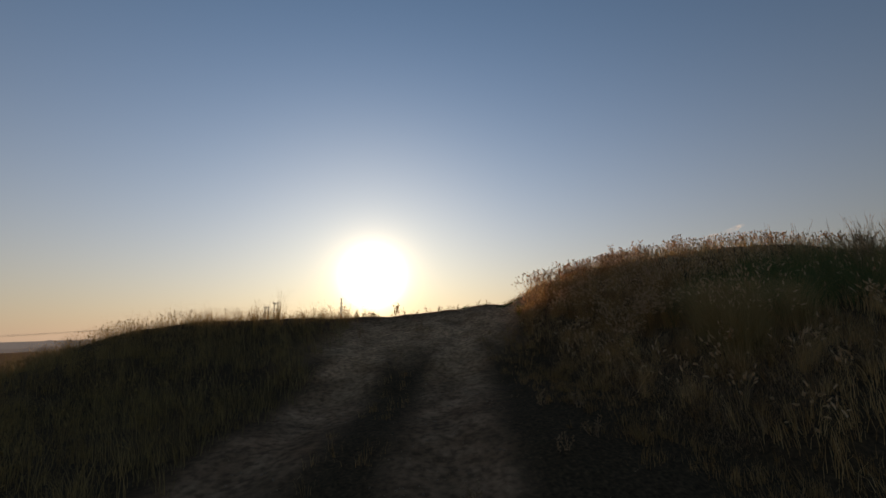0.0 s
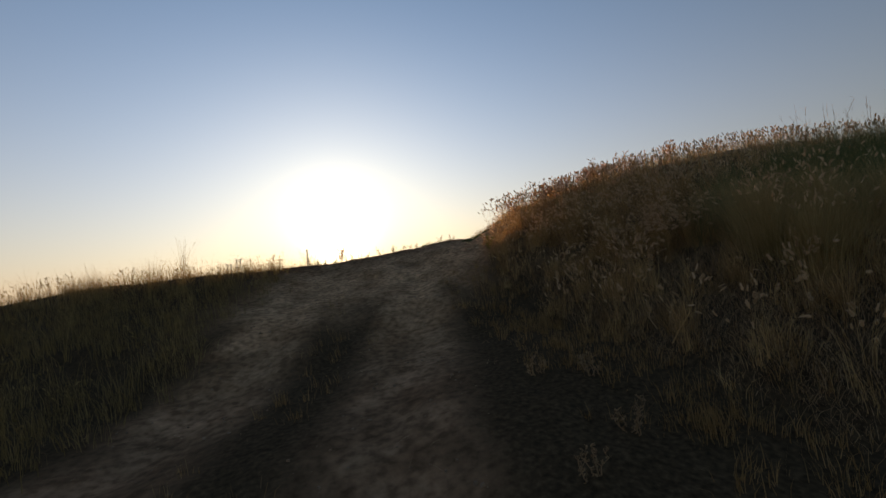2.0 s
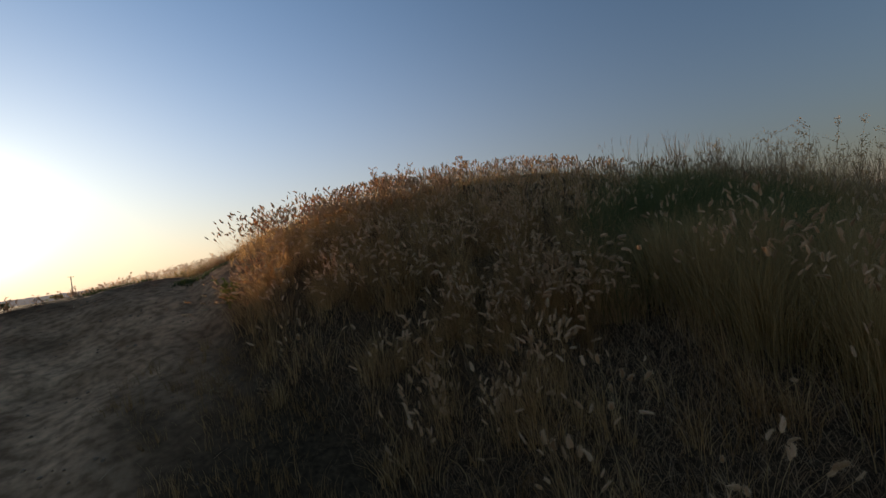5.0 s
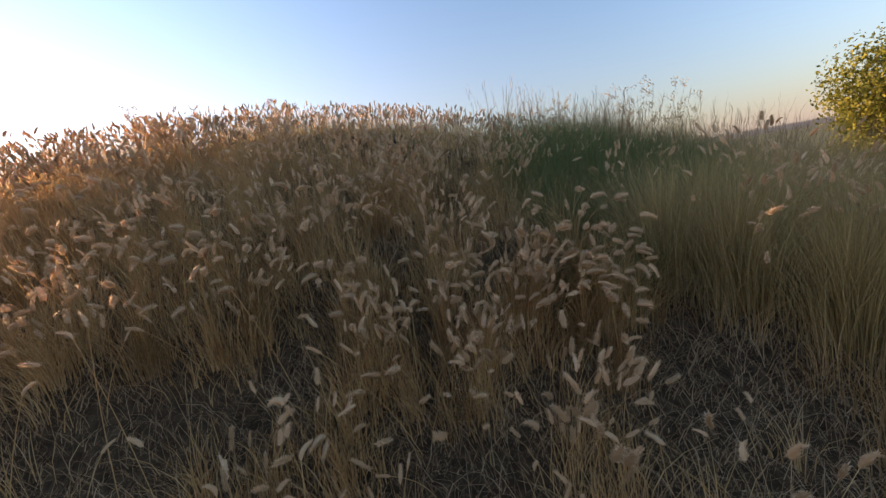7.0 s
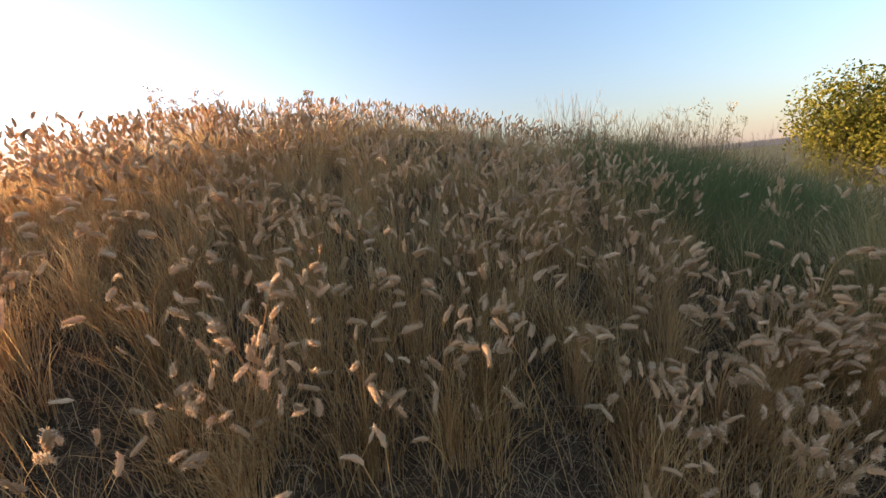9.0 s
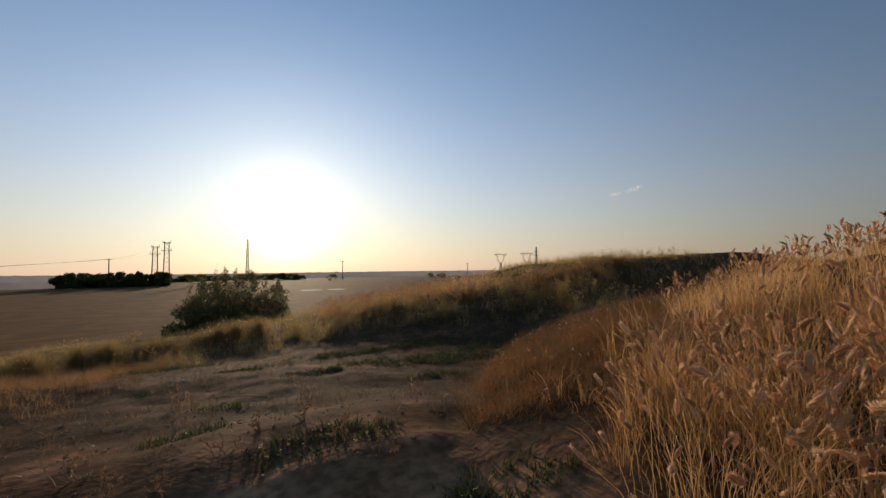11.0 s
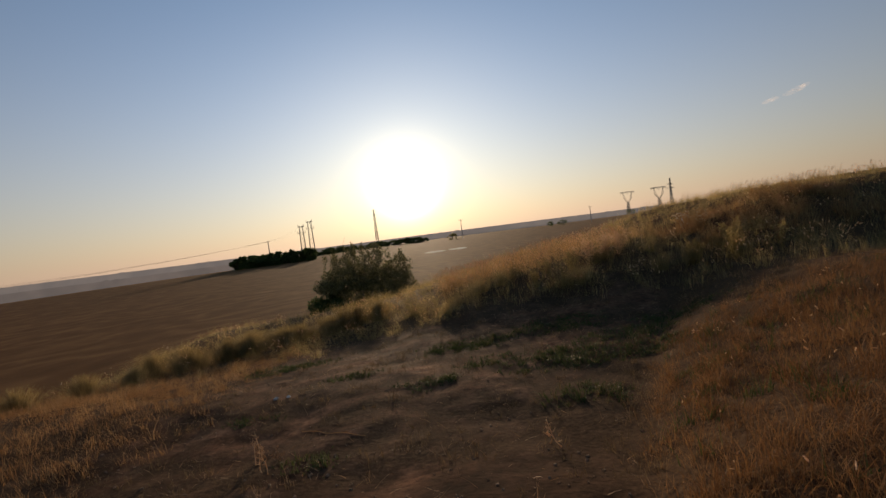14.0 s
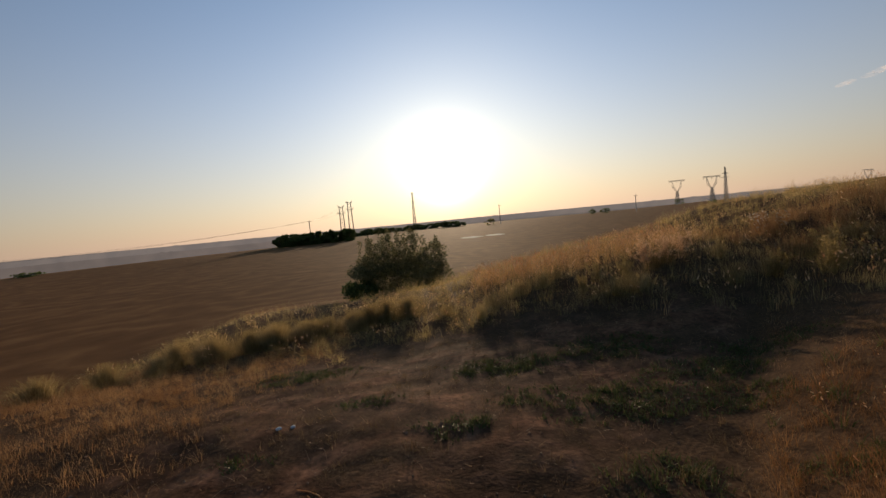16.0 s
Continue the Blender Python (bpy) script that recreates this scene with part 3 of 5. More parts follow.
def seeded(name, label, pts, lmin, lmax, head, mat_stem, mat_head, fine=True, outs=None):
    n = len(pts)
    ln_ = rng.uniform(lmin, lmax, n)
    sway = np.stack([wobble(pts[:, 0], pts[:, 1], 0.55, 81), wobble(pts[:, 0], pts[:, 1], 0.55, 83)], -1) * 0.5
    lean = np.clip(rng.normal(0, 0.13, (n, 2)) + sway + WIND + (0 if outs is None else outs), -0.8, 0.8)
    v, f, vs = blades(pts, ln_, lean, np.full(n, 0.0024), 4, tip=0.7, droop=1.0)
    tagged(add_mesh(name + "_stems", v, f, mat_stem), label + ", the thin stems", "grass", kind="stuff")
    top = (vs[-1] + vs[-2]) / 2
    prev = (vs[-3] + vs[-4]) / 2
    d = top - prev
    d /= np.linalg.norm(d, axis=1)[:, None]
    V, Q, T, base = [], [], [], 0
    kinds = [head_template(50 + k, nod, 190 if fine else 26, 7 if fine else 5, 6 if fine else 4) for k, nod in enumerate((0.05, 0.3, 0.5, 0.2, 0.8))]
    which = rng.randint(0, len(kinds), n)
    for k, (tv, tq, tt) in enumerate(kinds):
        sel = np.where(which == k)[0]
        if not len(sel):
            continue
        z = d[sel]
        spin = rng.uniform(0, 6.283, len(sel))
        a = np.stack([np.cos(spin), np.sin(spin), np.zeros(len(sel))], -1)
        x = a - (a * z).sum(1)[:, None] * z
        x /= np.linalg.norm(x, axis=1)[:, None]
        y = np.cross(z, x)
        size = rng.uniform(0.7, 1.25, len(sel)) * head
        fat = rng.uniform(1.35, 1.95, len(sel))
        loc = tv[None] * size[:, None, None]
        w = loc[..., :1] * x[:, None] * fat[:, None, None] + loc[..., 1:2] * y[:, None] * fat[:, None, None] + loc[..., 2:] * z[:, None] + top[sel][:, None]
        V.append(w.reshape(-1, 3))
        o = base + np.arange(len(sel))[:, None, None] * len(tv)
        Q.append((o + tq[None]).reshape(-1, 4))
        T.append((o + tt[None]).reshape(-1, 3))
        base += len(sel) * len(tv)
    return tagged(add_mesh(name, np.concatenate(V), [np.concatenate(Q), np.concatenate(T)], mat_head), label, "seed heads", kind="stuff")


near_zone = lambda x, y: dens_near(x, y) * gaps(x, y) * (1 - north(x, y)) * (1 - smooth(9.9, 11.2, y)) * (1 - smooth(6.2, 6.9, x)) * smooth(2.6, 3.4, y) * (0.12 + 0.88 * smooth(4.9, 5.9, y))
hp, ho = tussock(scatter(1650, 3.4, 7.2, 2.5, 12.5, lambda x, y: near_zone(x, y) * tufted(x, y)), 0.075, 15)
seeded("bristly_seed_heads", "pale bristly grass heads nodding over the mound", hp, 0.23, 0.45, 0.056, M_DRY, M_HEAD, True, ho * 3.0)
far_zone = lambda x, y: dens_near(x, y) * (1 - north(x, y)) * np.maximum(smooth(6.2, 6.9, x), 0.15 * smooth(3.4, 2.6, y)) * (0.3 + 0.7 * smooth(3.5, 6.0, y + 0.4 * (x - 6)))
hp, ho = tussock(scatter(4200, 3.0, 13.0, 0.0, 16.5, far_zone), 0.08, 7)
seeded("crest_seed_heads", "dry bristly grass heads along the mound's crest", hp, 0.20, 0.38, 0.06, M_DRY, M_HEAD, False, ho * 2.0)
hp, ho = tussock(scatter(110, 4.5, 12.0, 10.5, 16.0, lambda x, y: on_mound(x, y) * north(x, y)), 0.08, 3)
seeded("rusty_seed_heads", "small dry heads in the rust-coloured grass", hp, 0.14, 0.26, 0.028, M_ORANGE, M_HEAD, False, ho * 2.0)

gp, go = tussock(scatter(1900, 4.6, 10.4, 3.0, 7.8, green_patch), 0.08, 26)
grass_field("green_grass", "patch of fresh green grass on the mound's shoulder", gp, M_GREEN, 0.26, 0.50, 0.0045, 4, go * 3.2, 0.6)

# tall feathery stalks behind the crest
fp, fo = tussock(scatter(190, 8.0, 11.8, 1.6, 6.4, lambda x, y: 0.35 + 0.6 * (wobble(x, y, 0.9, 61) > 0)), 0.10, 9)
v_, f_, vs_ = blades(fp, rng.uniform(0.35, 0.82, len(fp)), np.clip(rng.normal(0, 0.12, (len(fp), 2)) + WIND * 0.6 + fo, -0.6, 0.6), np.full(len(fp), 0.004), 4, tip=0.5)
tip_ = (vs_[-1] + vs_[-2]) / 2
mid_ = (vs_[-5] + vs_[-6]) / 2
spray = []
for _ in range(9):
    u_ = rng.uniform(0, 1, (len(fp), 1))
    spray.append(mid_ * (1 - u_) + tip_ * u_)
spray = np.concatenate(spray)
v2_, f2_, _ = blades(spray, rng.uniform(0.06, 0.16, len(spray)), rng.normal(0, 0.4, (len(spray), 2)).clip(-0.9, 0.9), np.full(len(spray), 0.003), 2)
tagged(add_mesh("feathery_grass", np.concatenate([v_, v2_]), np.concatenate([f_, f2_ + len(v_)]), M_LITTER), "tall feathery dry grass stalks behind the mound's crest", "grass", kind="stuff")

tp, to = tussock(scatter(640, 7.6, 12.0, 0.6, 6.0, lambda x, y: 0.25 + 0.75 * (wobble(x, y, 1.0, 67) > -0.1)), 0.12, 24)
grass_field("shoulder_grass", "tall olive-gold grass on the mound's far shoulder", tp, M_TUFT, 0.28, 0.56, 0.005, 3, to * 2.4, 0.5)

# straw bits and crumbs strewn over the trodden soil
p = scatter(16000, -1.5, 9.0, 2.0, 22.0, lambda x, y: (0.12 + 0.5 * smooth(11, 13, y)) * np.clip(0.5 + wobble(x, y, 0.6, 57), 0.05, 1) * (1 - on_mound(x, y)))
n_ = len(p)
ang = rng.uniform(0, 6.283, n_)
v_, f_, _ = blades(p + [0, 0, 0.013], rng.uniform(0.03, 0.14, n_), np.stack([np.cos(ang), np.sin(ang)], -1) * 0.97, rng.uniform(0.003, 0.007, n_), 2, droop=0.1)
tagged(add_mesh("straw_litter", v_, f_, M_LITTER), "bits of dry straw strewn over the trodden soil", "straw", kind="stuff")
p = scatter(16000, -1.0, 8.0, -1.0, 21.0, lambda x, y: bare(x, y) * np.clip(0.4 + wobble(x, y, 0.8, 58), 0.05, 1))
n_ = len(p)
s_ = 0.003 + 0.011 * rng.uniform(0, 1, n_) ** 2.5
s_ = s_[:, None, None] * rng.uniform(0.6, 1.3, (n_, 8, 1))
cube_ = np.array([(-1, -1, -0.6), (1, -1, -0.6), (1, 1, -0.6), (-1, 1, -0.6), (-0.7, -0.6, 0.6), (0.6, -0.7, 0.7), (0.7, 0.6, 0.5), (-0.6, 0.7, 0.7)])
a_ = rng.uniform(0, 6.283, n_)
c_, q_ = np.cos(a_)[:, None], np.sin(a_)[:, None]
rot_ = np.stack([cube_[None, :, 0] * c_ - cube_[None, :, 1] * q_, cube_[None, :, 0] * q_ + cube_[None, :, 1] * c_, np.repeat(cube_[None, :, 2], n_, 0)], -1)
v_ = (rot_ * s_ + (p + [0, 0, 0.014])[:, None]).reshape(-1, 3)
f_ = (np.arange(n_)[:, None, None] * 8 + np.array([(0, 1, 5, 4), (1, 2, 6, 5), (2, 3, 7, 6), (3, 0, 4, 7), (4, 5, 6, 7)])[None]).reshape(-1, 4)
tagged(add_mesh("soil_crumbs", v_, f_, M_CRUMB), "crumbs and clods of dry brown soil", "soil", kind="stuff")

# rough grass left of the path, on the plateau's edges and on the ridge
open_ground = lambda x, y: (1 - bare(x, y)) * (1 - on_mound(x, y)) * (1 - smooth(-10, -14, x)) * (1 - smooth(30, 36, y)) * smooth(-6, -3, y)
left_bank = lambda x, y: open_ground(x, y) * smooth(-1.9, -2.5, tracks(x, y)) * (1 - smooth(11.5, 13.5, y)) * np.clip(0.7 + 0.6 * wobble(x, y, 1.1, 41), 0.2, 1)
rp, ro = tussock(scatter(5200, -9, 1.5, -4, 13.5, left_bank), 0.10, 22)
grass_field("bank_grass", "tall rough olive and straw grass on the bank beside the path", rp, M_BANK, 0.10, 0.43, 0.0048, 3, ro * 3.2, 0.6, 1.0, 0.9)
rp, ro = tussock(scatter(1300, -9, 1.5, -2, 13.5, left_bank), 0.08, 6)
grass_field("bank_straw", "thin straw stalks standing over the bank grass", rp, M_BANK, 0.26, 0.54, 0.006, 3, ro * 2.2, 0.5)
hp, ho = tussock(scatter(420, -8, 1.0, 2, 13.0, left_bank), 0.09, 7)
seeded("bank_seed_heads", "dark bristly heads standing over the bank grass", hp, 0.18, 0.38, 0.05, M_BANK, M_BANK, False, ho * 2.0)
lane_mid = lambda x, y: open_ground(x, y) * np.exp(-((tracks(x, y) + 0.6) / 0.45) ** 4) * (1 - smooth(9.5, 11.5, y)) * np.clip(0.5 + 0.8 * wobble(x, y, 0.7, 43), 0.05, 1)
rp, ro = tussock(scatter(1500, -2, 4, -4, 11.5, lane_mid), 0.06, 14)
grass_field("lane_grass", "low worn grass between the wheel tracks", rp, M_OLIVE, 0.05, 0.17, 0.005, 2, ro * 3.0)
rp, ro = tussock(scatter(2600, 0.5, 4.4, -1, 9, lambda x, y: smooth(-1.2, -0.4, x - foot(y) + 0.2 * wobble(x, y, 0.6, 59)) * (1 - on_mound(x, y)) * (1 - bare(x, y))), 0.06, 16)
grass_field("foot_grass", "low dark grass along the foot of the mound", rp, M_OLIVE, 0.04, 0.17, 0.005, 2, ro * 4.0, 0.5)
west = lambda x, y: open_ground(x, y) * smooth(1.3, -0.3, x + 0.3 * wobble(x, y, 1.0, 45)) * smooth(11.5, 13.0, y) * (1 - smooth(22, 25, y)) * np.clip(0.7 + 0.8 * wobble(x, y, 1.2, 47), 0.05, 1)
rp, ro = tussock(scatter(8000, -9, 1.5, 11.5, 25, west), 0.08, 22)
grass_field("orange_grass", "knee-high orange dry grass at the plateau's edge", rp, M_EDGE, 0.05, 0.24, 0.0036, 3, ro * 7.5, 1.4, 1.0, 1.4)
ridge = lambda x, y: open_ground(x, y) * smooth(19.6, 21.6, y + 0.5 * wobble(x, y, 2.0, 51) + 0.45 * np.clip(x - 6, 0, 7)) * np.clip(0.6 + 0.7 * wobble(x, y, 1.6, 49), 0.1, 1) * (0.35 + 0.65 * smooth(-2.0, 2.5, x))
rp, ro = tussock(scatter(8000, -10, 22, 16, 33, ridge), 0.12, 20)
grass_field("ridge_grass", "rough olive grass with pale tips along the ridge", rp, M_RIDGE, 0.10, 0.40, 0.005, 3, ro * 3.2, 0.8, 1.0, 1.2)
rp, ro = tussock(scatter(1500, -10, 22, 17, 31, ridge), 0.12, 9)
grass_field("ridge_straw", "pale straw stalks standing over the ridge grass", rp, M_DRY, 0.22, 0.44, 0.0045, 3, ro * 3.0, 0.7)
hp, ho = tussock(scatter(900, -6, 20, 18, 28, lambda x, y: ridge(x, y) * (wobble(x, y, 1.4, 63) > 0.0)), 0.12, 9)
seeded("ridge_seed_heads", "pale seed heads catching the low sun along the ridge", hp, 0.28, 0.52, 0.06, M_RIDGE, M_HEAD, False, ho * 2.0)
rp, ro = tussock(scatter(450, 4.5, 12.0, 23.8, 27.5, lambda x, y: 0.3 + 0.7 * (wobble(x, y, 1.2, 69) > -0.15)), 0.12, 16)
grass_field("fringe_grass", "tall pale straw fringe along the ridge's sunlit crest", rp, M_DRY, 0.28, 0.60, 0.005, 3, ro * 2.6, 0.6)
hp, ho = tussock(scatter(260, 4.5, 11.0, 23.8, 27.0, lambda x, y: 0.6 + 0 * x), 0.12, 9)
seeded("fringe_seed_heads", "pale seed heads along the ridge's sunlit crest", hp, 0.34, 0.62, 0.07, M_DRY, M_HEAD, False, ho * 2.0)
rp, ro = tussock(scatter(700, 11.5, 17.0, 20.5, 24.5, lambda x, y: smooth(-0.1, 0.2, wobble(x, y, 1.3, 70))), 0.14, 26)
grass_field("tawny_grass", "tawny bushy grass over the ridge's shoulder", rp, M_EDGE, 0.25, 0.62, 0.006, 3, ro * 3.2, 0.8)
rp, ro = tussock(scatter(500, 4.2, 10.0, 11.0, 16.5, lambda x, y: on_mound(x, y) * north(x, y) * (wobble(x, y, 0.8, 65) > 0.12)), 0.07, 16)
grass_field("rusty_weeds", "small green weeds at the foot of the rusty grass", rp, M_WEED, 0.05, 0.20, 0.009, 3, ro * 5.0, 0.8)
turf = lambda x, y: open_ground(x, y) * smooth(11.0, 12.5, y) * (1 - smooth(21, 24, y)) * smooth(-1, 0.6, x) * np.clip(0.35 + 0.9 * wobble(x, y, 0.9, 53), 0.02, 1)
rp, ro = tussock(scatter(22000, -1, 13, 10.5, 24, turf), 0.06, 13)
grass_field("dry_turf", "thin dry turf trodden into the soil", rp, M_TURF, 0.012, 0.11, 0.004, 2, ro * 6.0, 0.8, 1.0, 1.2)
rp, ro = tussock(scatter(9000, -1, 13, 11.5, 24, lambda x, y: turf(x, y) * (wobble(x, y, 0.45, 54) > 0.05)), 0.05, 9)
grass_field("pale_turf", "short pale dry grass tufts scattered over the plateau", rp, M_LITTER, 0.02, 0.10, 0.0035, 2, ro * 6.0, 0.9, 1.0, 1.2)

WEED_BEDS = [(5.65, 16.4, 1.0, 0.45), (4.7, 16.8, 0.6, 0.3), (6.6, 16.2, 0.75, 0.3), (5.35, 14.85, 0.5, 0.3), (3.65, 16.1, 0.42, 0.22), (6.4, 14.5, 0.4, 0.4), (7.0, 17.2, 0.8, 0.4), (0.9, 19.0, 0.9, 0.3), (2.4, 12.9, 0.4, 0.25), (4.15, 10.9, 0.42, 0.2), (3.4, 11.9, 0.45, 0.2), (2.5, 17.1, 0.4, 0.2), (4.5, 18.2, 0.9, 0.2), (6.3, 18.6, 1.0, 0.2), (1.6, 15.7, 0.3, 0.2), (5.9, 13.9, 0.25, 0.2), (8.2, 17.8, 0.8, 0.2), (2.6, 14.3, 0.3, 0.2)]
bed = lambda x, y: np.max([smooth(1.2, 0.55, np.hypot((x - a) / r, (y - b) / (r * 0.62)) + 0.35 * wobble(x, y, 0.5, 55)) for a, b, r, h in WEED_BEDS], 0)
wp, wo = tussock(scatter(18000, -0.5, 9, 9.2, 20.5, bed), 0.06, 10)
grass_field("ground_weeds", "dark green creeping weeds in patches on the bare soil", wp, M_WEED, 0.025, 0.085, 0.012, 2, wo * 7.0, 1.0)

# ---- building blocks for things ----
def part(name, verts, faces, material, parent, label="", smooth_shade=False):
    ob = add_mesh(name, verts, faces, material, smooth_shade=smooth_shade)
    ob.parent = parent
    if label:
        tagged(ob, label)
    return ob


def thing(name, label, category, group=""):
    return tagged(new(name), label, category, group)


def beams(segments, sides=4):
    """Prisms along the segments: (start, end, start radius, end radius)."""
    V, F = [], []
    for a, b, ra, rb in segments:
        a, b = np.array(a, float), np.array(b, float)
        d = b - a
        d /= np.linalg.norm(d) + 1e-9
        u = np.cross(d, [0, 0, 1.0] if abs(d[2]) < 0.9 else [1.0, 0, 0])
        u /= np.linalg.norm(u)
        w = np.cross(d, u)
        i = len(V)
        for c, r in ((a, ra), (b, rb)):
            for k in range(sides):
                t = 2 * np.pi * (k + 0.5) / sides
                V.append(c + r * (u * np.cos(t) + w * np.sin(t)))
        F += [(i + k, i + (k + 1) % sides, i + sides + (k + 1) % sides, i + sides + k) for k in range(sides)]
        if sides == 4:
            F += [(i + 3, i + 2, i + 1, i), (i + 4, i + 5, i + 6, i + 7)]
    return np.array(V), np.array(F)


def tube(points, radii, sides=4):
    """One bent tube through the points."""
    P = np.array(points, float)
    V, F = [], []
    for i, (c, r) in enumerate(zip(P, radii)):
        d = P[min(i + 1, len(P) - 1)] - P[max(i - 1, 0)]
        d /= np.linalg.norm(d) + 1e-9
        u = np.cross(d, [0.9, 0.1, 0.1] if abs(d[2]) > 0.8 else [0, 0, 1.0])
        u /= np.linalg.norm(u)
        w = np.cross(d, u)
        for k in range(sides):
            t = 2 * np.pi * (k + 0.5) / sides
            V.append(c + r * (u * np.cos(t) + w * np.sin(t)))
    for i in range(len(P) - 1):
        for k in range(sides):
            a, b = i * sides + k, i * sides + (k + 1) % sides
            F.append((a, b, b + sides, a + sides))
    return np.array(V), np.array(F)


def leaf_cloud(lobes, n, size, seed, aspect=0.5):
    """Leaves through uneven lobes (centre, radii), thinner inside, with gaps."""
    r = np.random.RandomState(seed)
    which = r.choice(len(lobes), n, p=np.array([np.prod(l[1]) ** 0.6 for l in lobes]) / sum(np.prod(l[1]) ** 0.6 for l in lobes))
    c = np.array([l[0] for l in lobes], float)[which]
    rad = np.array([l[1] for l in lobes], float)[which]
    d = r.normal(0, 1, (n, 3))
    d /= np.linalg.norm(d, axis=1)[:, None]
    pos = c + d * rad * (r.uniform(0.25, 1.0, n) ** 0.45)[:, None] * (1 + 0.18 * np.sin(d[:, :1] * 9 + d[:, 2:] * 7 + which[:, None]))
    a = r.normal(0, 1, (n, 3))
    a /= np.linalg.norm(a, axis=1)[:, None]
    b = np.cross(a, r.normal(0, 1, (n, 3)))
    b /= np.linalg.norm(b, axis=1)[:, None]
    nrm = np.cross(a, b)
    s = size * r.uniform(0.6, 1.4, n)[:, None]
    v = np.stack([pos - a * s, pos - b * s * aspect + nrm * s * 0.15, pos + a * s, pos + b * s * aspect + nrm * s * 0.15], 1)
    return v.reshape(-1, 3), np.arange(n * 4).reshape(-1, 4)


def limbs(base, height_, spread, count, r0, seed, lean=(0, 0)):
    """Branches that fork upward from one foot."""
    r = np.random.RandomState(seed)
    segs = []
    for k in range(count):
        p = np.array(base, float) + [*(r.normal(0, spread * 0.06, 2)), -0.05]
        a = r.uniform(0, 6.283)
        d = np.array([np.cos(a) * spread / height_, np.sin(a) * spread / height_, 1.0]) + [lean[0], lean[1], 0]
        rad, steps = r0 * r.uniform(0.6, 1), 5
        for j in range(steps):
            q = p + d * height_ / steps * r.uniform(0.7, 1.1) + r.normal(0, 0.05 * height_ / steps, 3)
            segs.append((p, q, rad, rad * 0.72))
            if j > 1:
                e = q + (d * 0.6 + r.normal(0, 0.7, 3)) * height_ / steps * 0.8
                segs.append((q, e, rad * 0.5, rad * 0.2))
            p, rad = q, rad * 0.72
            d = d + r.normal(0, 0.12, 3)
    return beams(segs, 5)


def gz(x, y):
    return float(height(np.array([x]), np.array([y]))[0])


# ---- bush below the brow ----
def bush(x, y, w, h, label, seed, leaf=0.13, n=7500, mat=M_LEAF, name="bush", lobes=None):
    z = gz(x, y)
    t = thing(name, label, name.replace("_", " "))
    r = np.random.RandomState(seed)
    lobes = lobes or [((x + r.uniform(-0.36, 0.36) * w, y + r.uniform(-0.3, 0.3) * w, z + h * r.uniform(0.1, 0.74)), (w * r.uniform(0.12, 0.24), w * r.uniform(0.12, 0.24), h * r.uniform(0.13, 0.27))) for _ in range(26)]
    v, f = limbs((x, y, z), h * 0.8, w * 0.35, 9, h * 0.012, seed)
    part("branches", v, f, M_BARK, t)
    v, f = leaf_cloud(lobes, n, leaf, seed + 1)
    v[:, 2] = np.maximum(v[:, 2], z + 0.02)
    part("foliage", v, f, mat, t)
    return t


FAN = []
rb = np.random.RandomState(12)
for k in range(64):
    u = (k % 32) / 31
    FAN.append(((-0.6 + (u - 0.5) * 6.6, 45.6 + rb.uniform(-1.5, 1.5), gz(-0.6, 45.6) + rb.uniform(0.4, 4.7 - 1.3 * abs(u - 0.55) * 2)), (rb.uniform(0.7, 1.25), rb.uniform(0.7, 1.25), rb.uniform(0.55, 1.0))))
for k in range(34):
    u = rb.uniform(-0.5, 0.5)
    FAN.append(((-0.6 + u * 6.4 + 0.4 * u, 45.6 + rb.uniform(-1.2, 1.2), gz(-0.6, 45.6) + 4.9 - 2.2 * abs(u) + rb.uniform(-0.3, 0.5)), (0.22, 0.22, rb.uniform(0.4, 0.8))))
bush(-0.6, 45.6, 7.6, 5.3, "large dark green bush at the field's edge below the brow", 3, 0.07, 40000, M_BUSH, lobes=FAN)
bush(-3.6, 44.8, 3.0, 1.9, "low dark shrub beside the large bush", 5, n=1800)

# ---- tree on the far side of the mound ----
def tree(x, y, h, w, label, seed, leaf, n, mat, trunk=0.16, group=""):
    z = gz(x, y)
    t = thing("tree", label, "tree", group)
    r = np.random.RandomState(seed)
    segs = [((x, y, z - 0.1), (x + 0.1, y, z + h * 0.3), trunk, trunk * 0.75), ((x + 0.1, y, z + h * 0.3), (x, y + 0.1, z + h * 0.75), trunk * 0.75, trunk * 0.3)]
    lobes = []
    for k in range(20):
        a, u = r.uniform(0, 6.283), r.uniform(0.04, 0.92)
        reach = w * 0.5 * np.sin(np.pi * min(0.97, u * 0.8 + 0.12)) * r.uniform(0.5, 1)
        c = (x + np.cos(a) * reach, y + np.sin(a) * reach, z + h * u)
        segs.append(((x, y, z + h * u * 0.65), c, trunk * 0.35, trunk * 0.08))
        lobes.append((c, (w * r.uniform(0.12, 0.22), w * r.uniform(0.12, 0.22), h * r.uniform(0.12, 0.2))))
    v, f = beams(segs, 6)
    part("trunk", v, f, M_BARK, t)
    v, f = leaf_cloud(lobes, n, leaf, seed + 1)
    part("crown", v, f, mat, t)
    return t


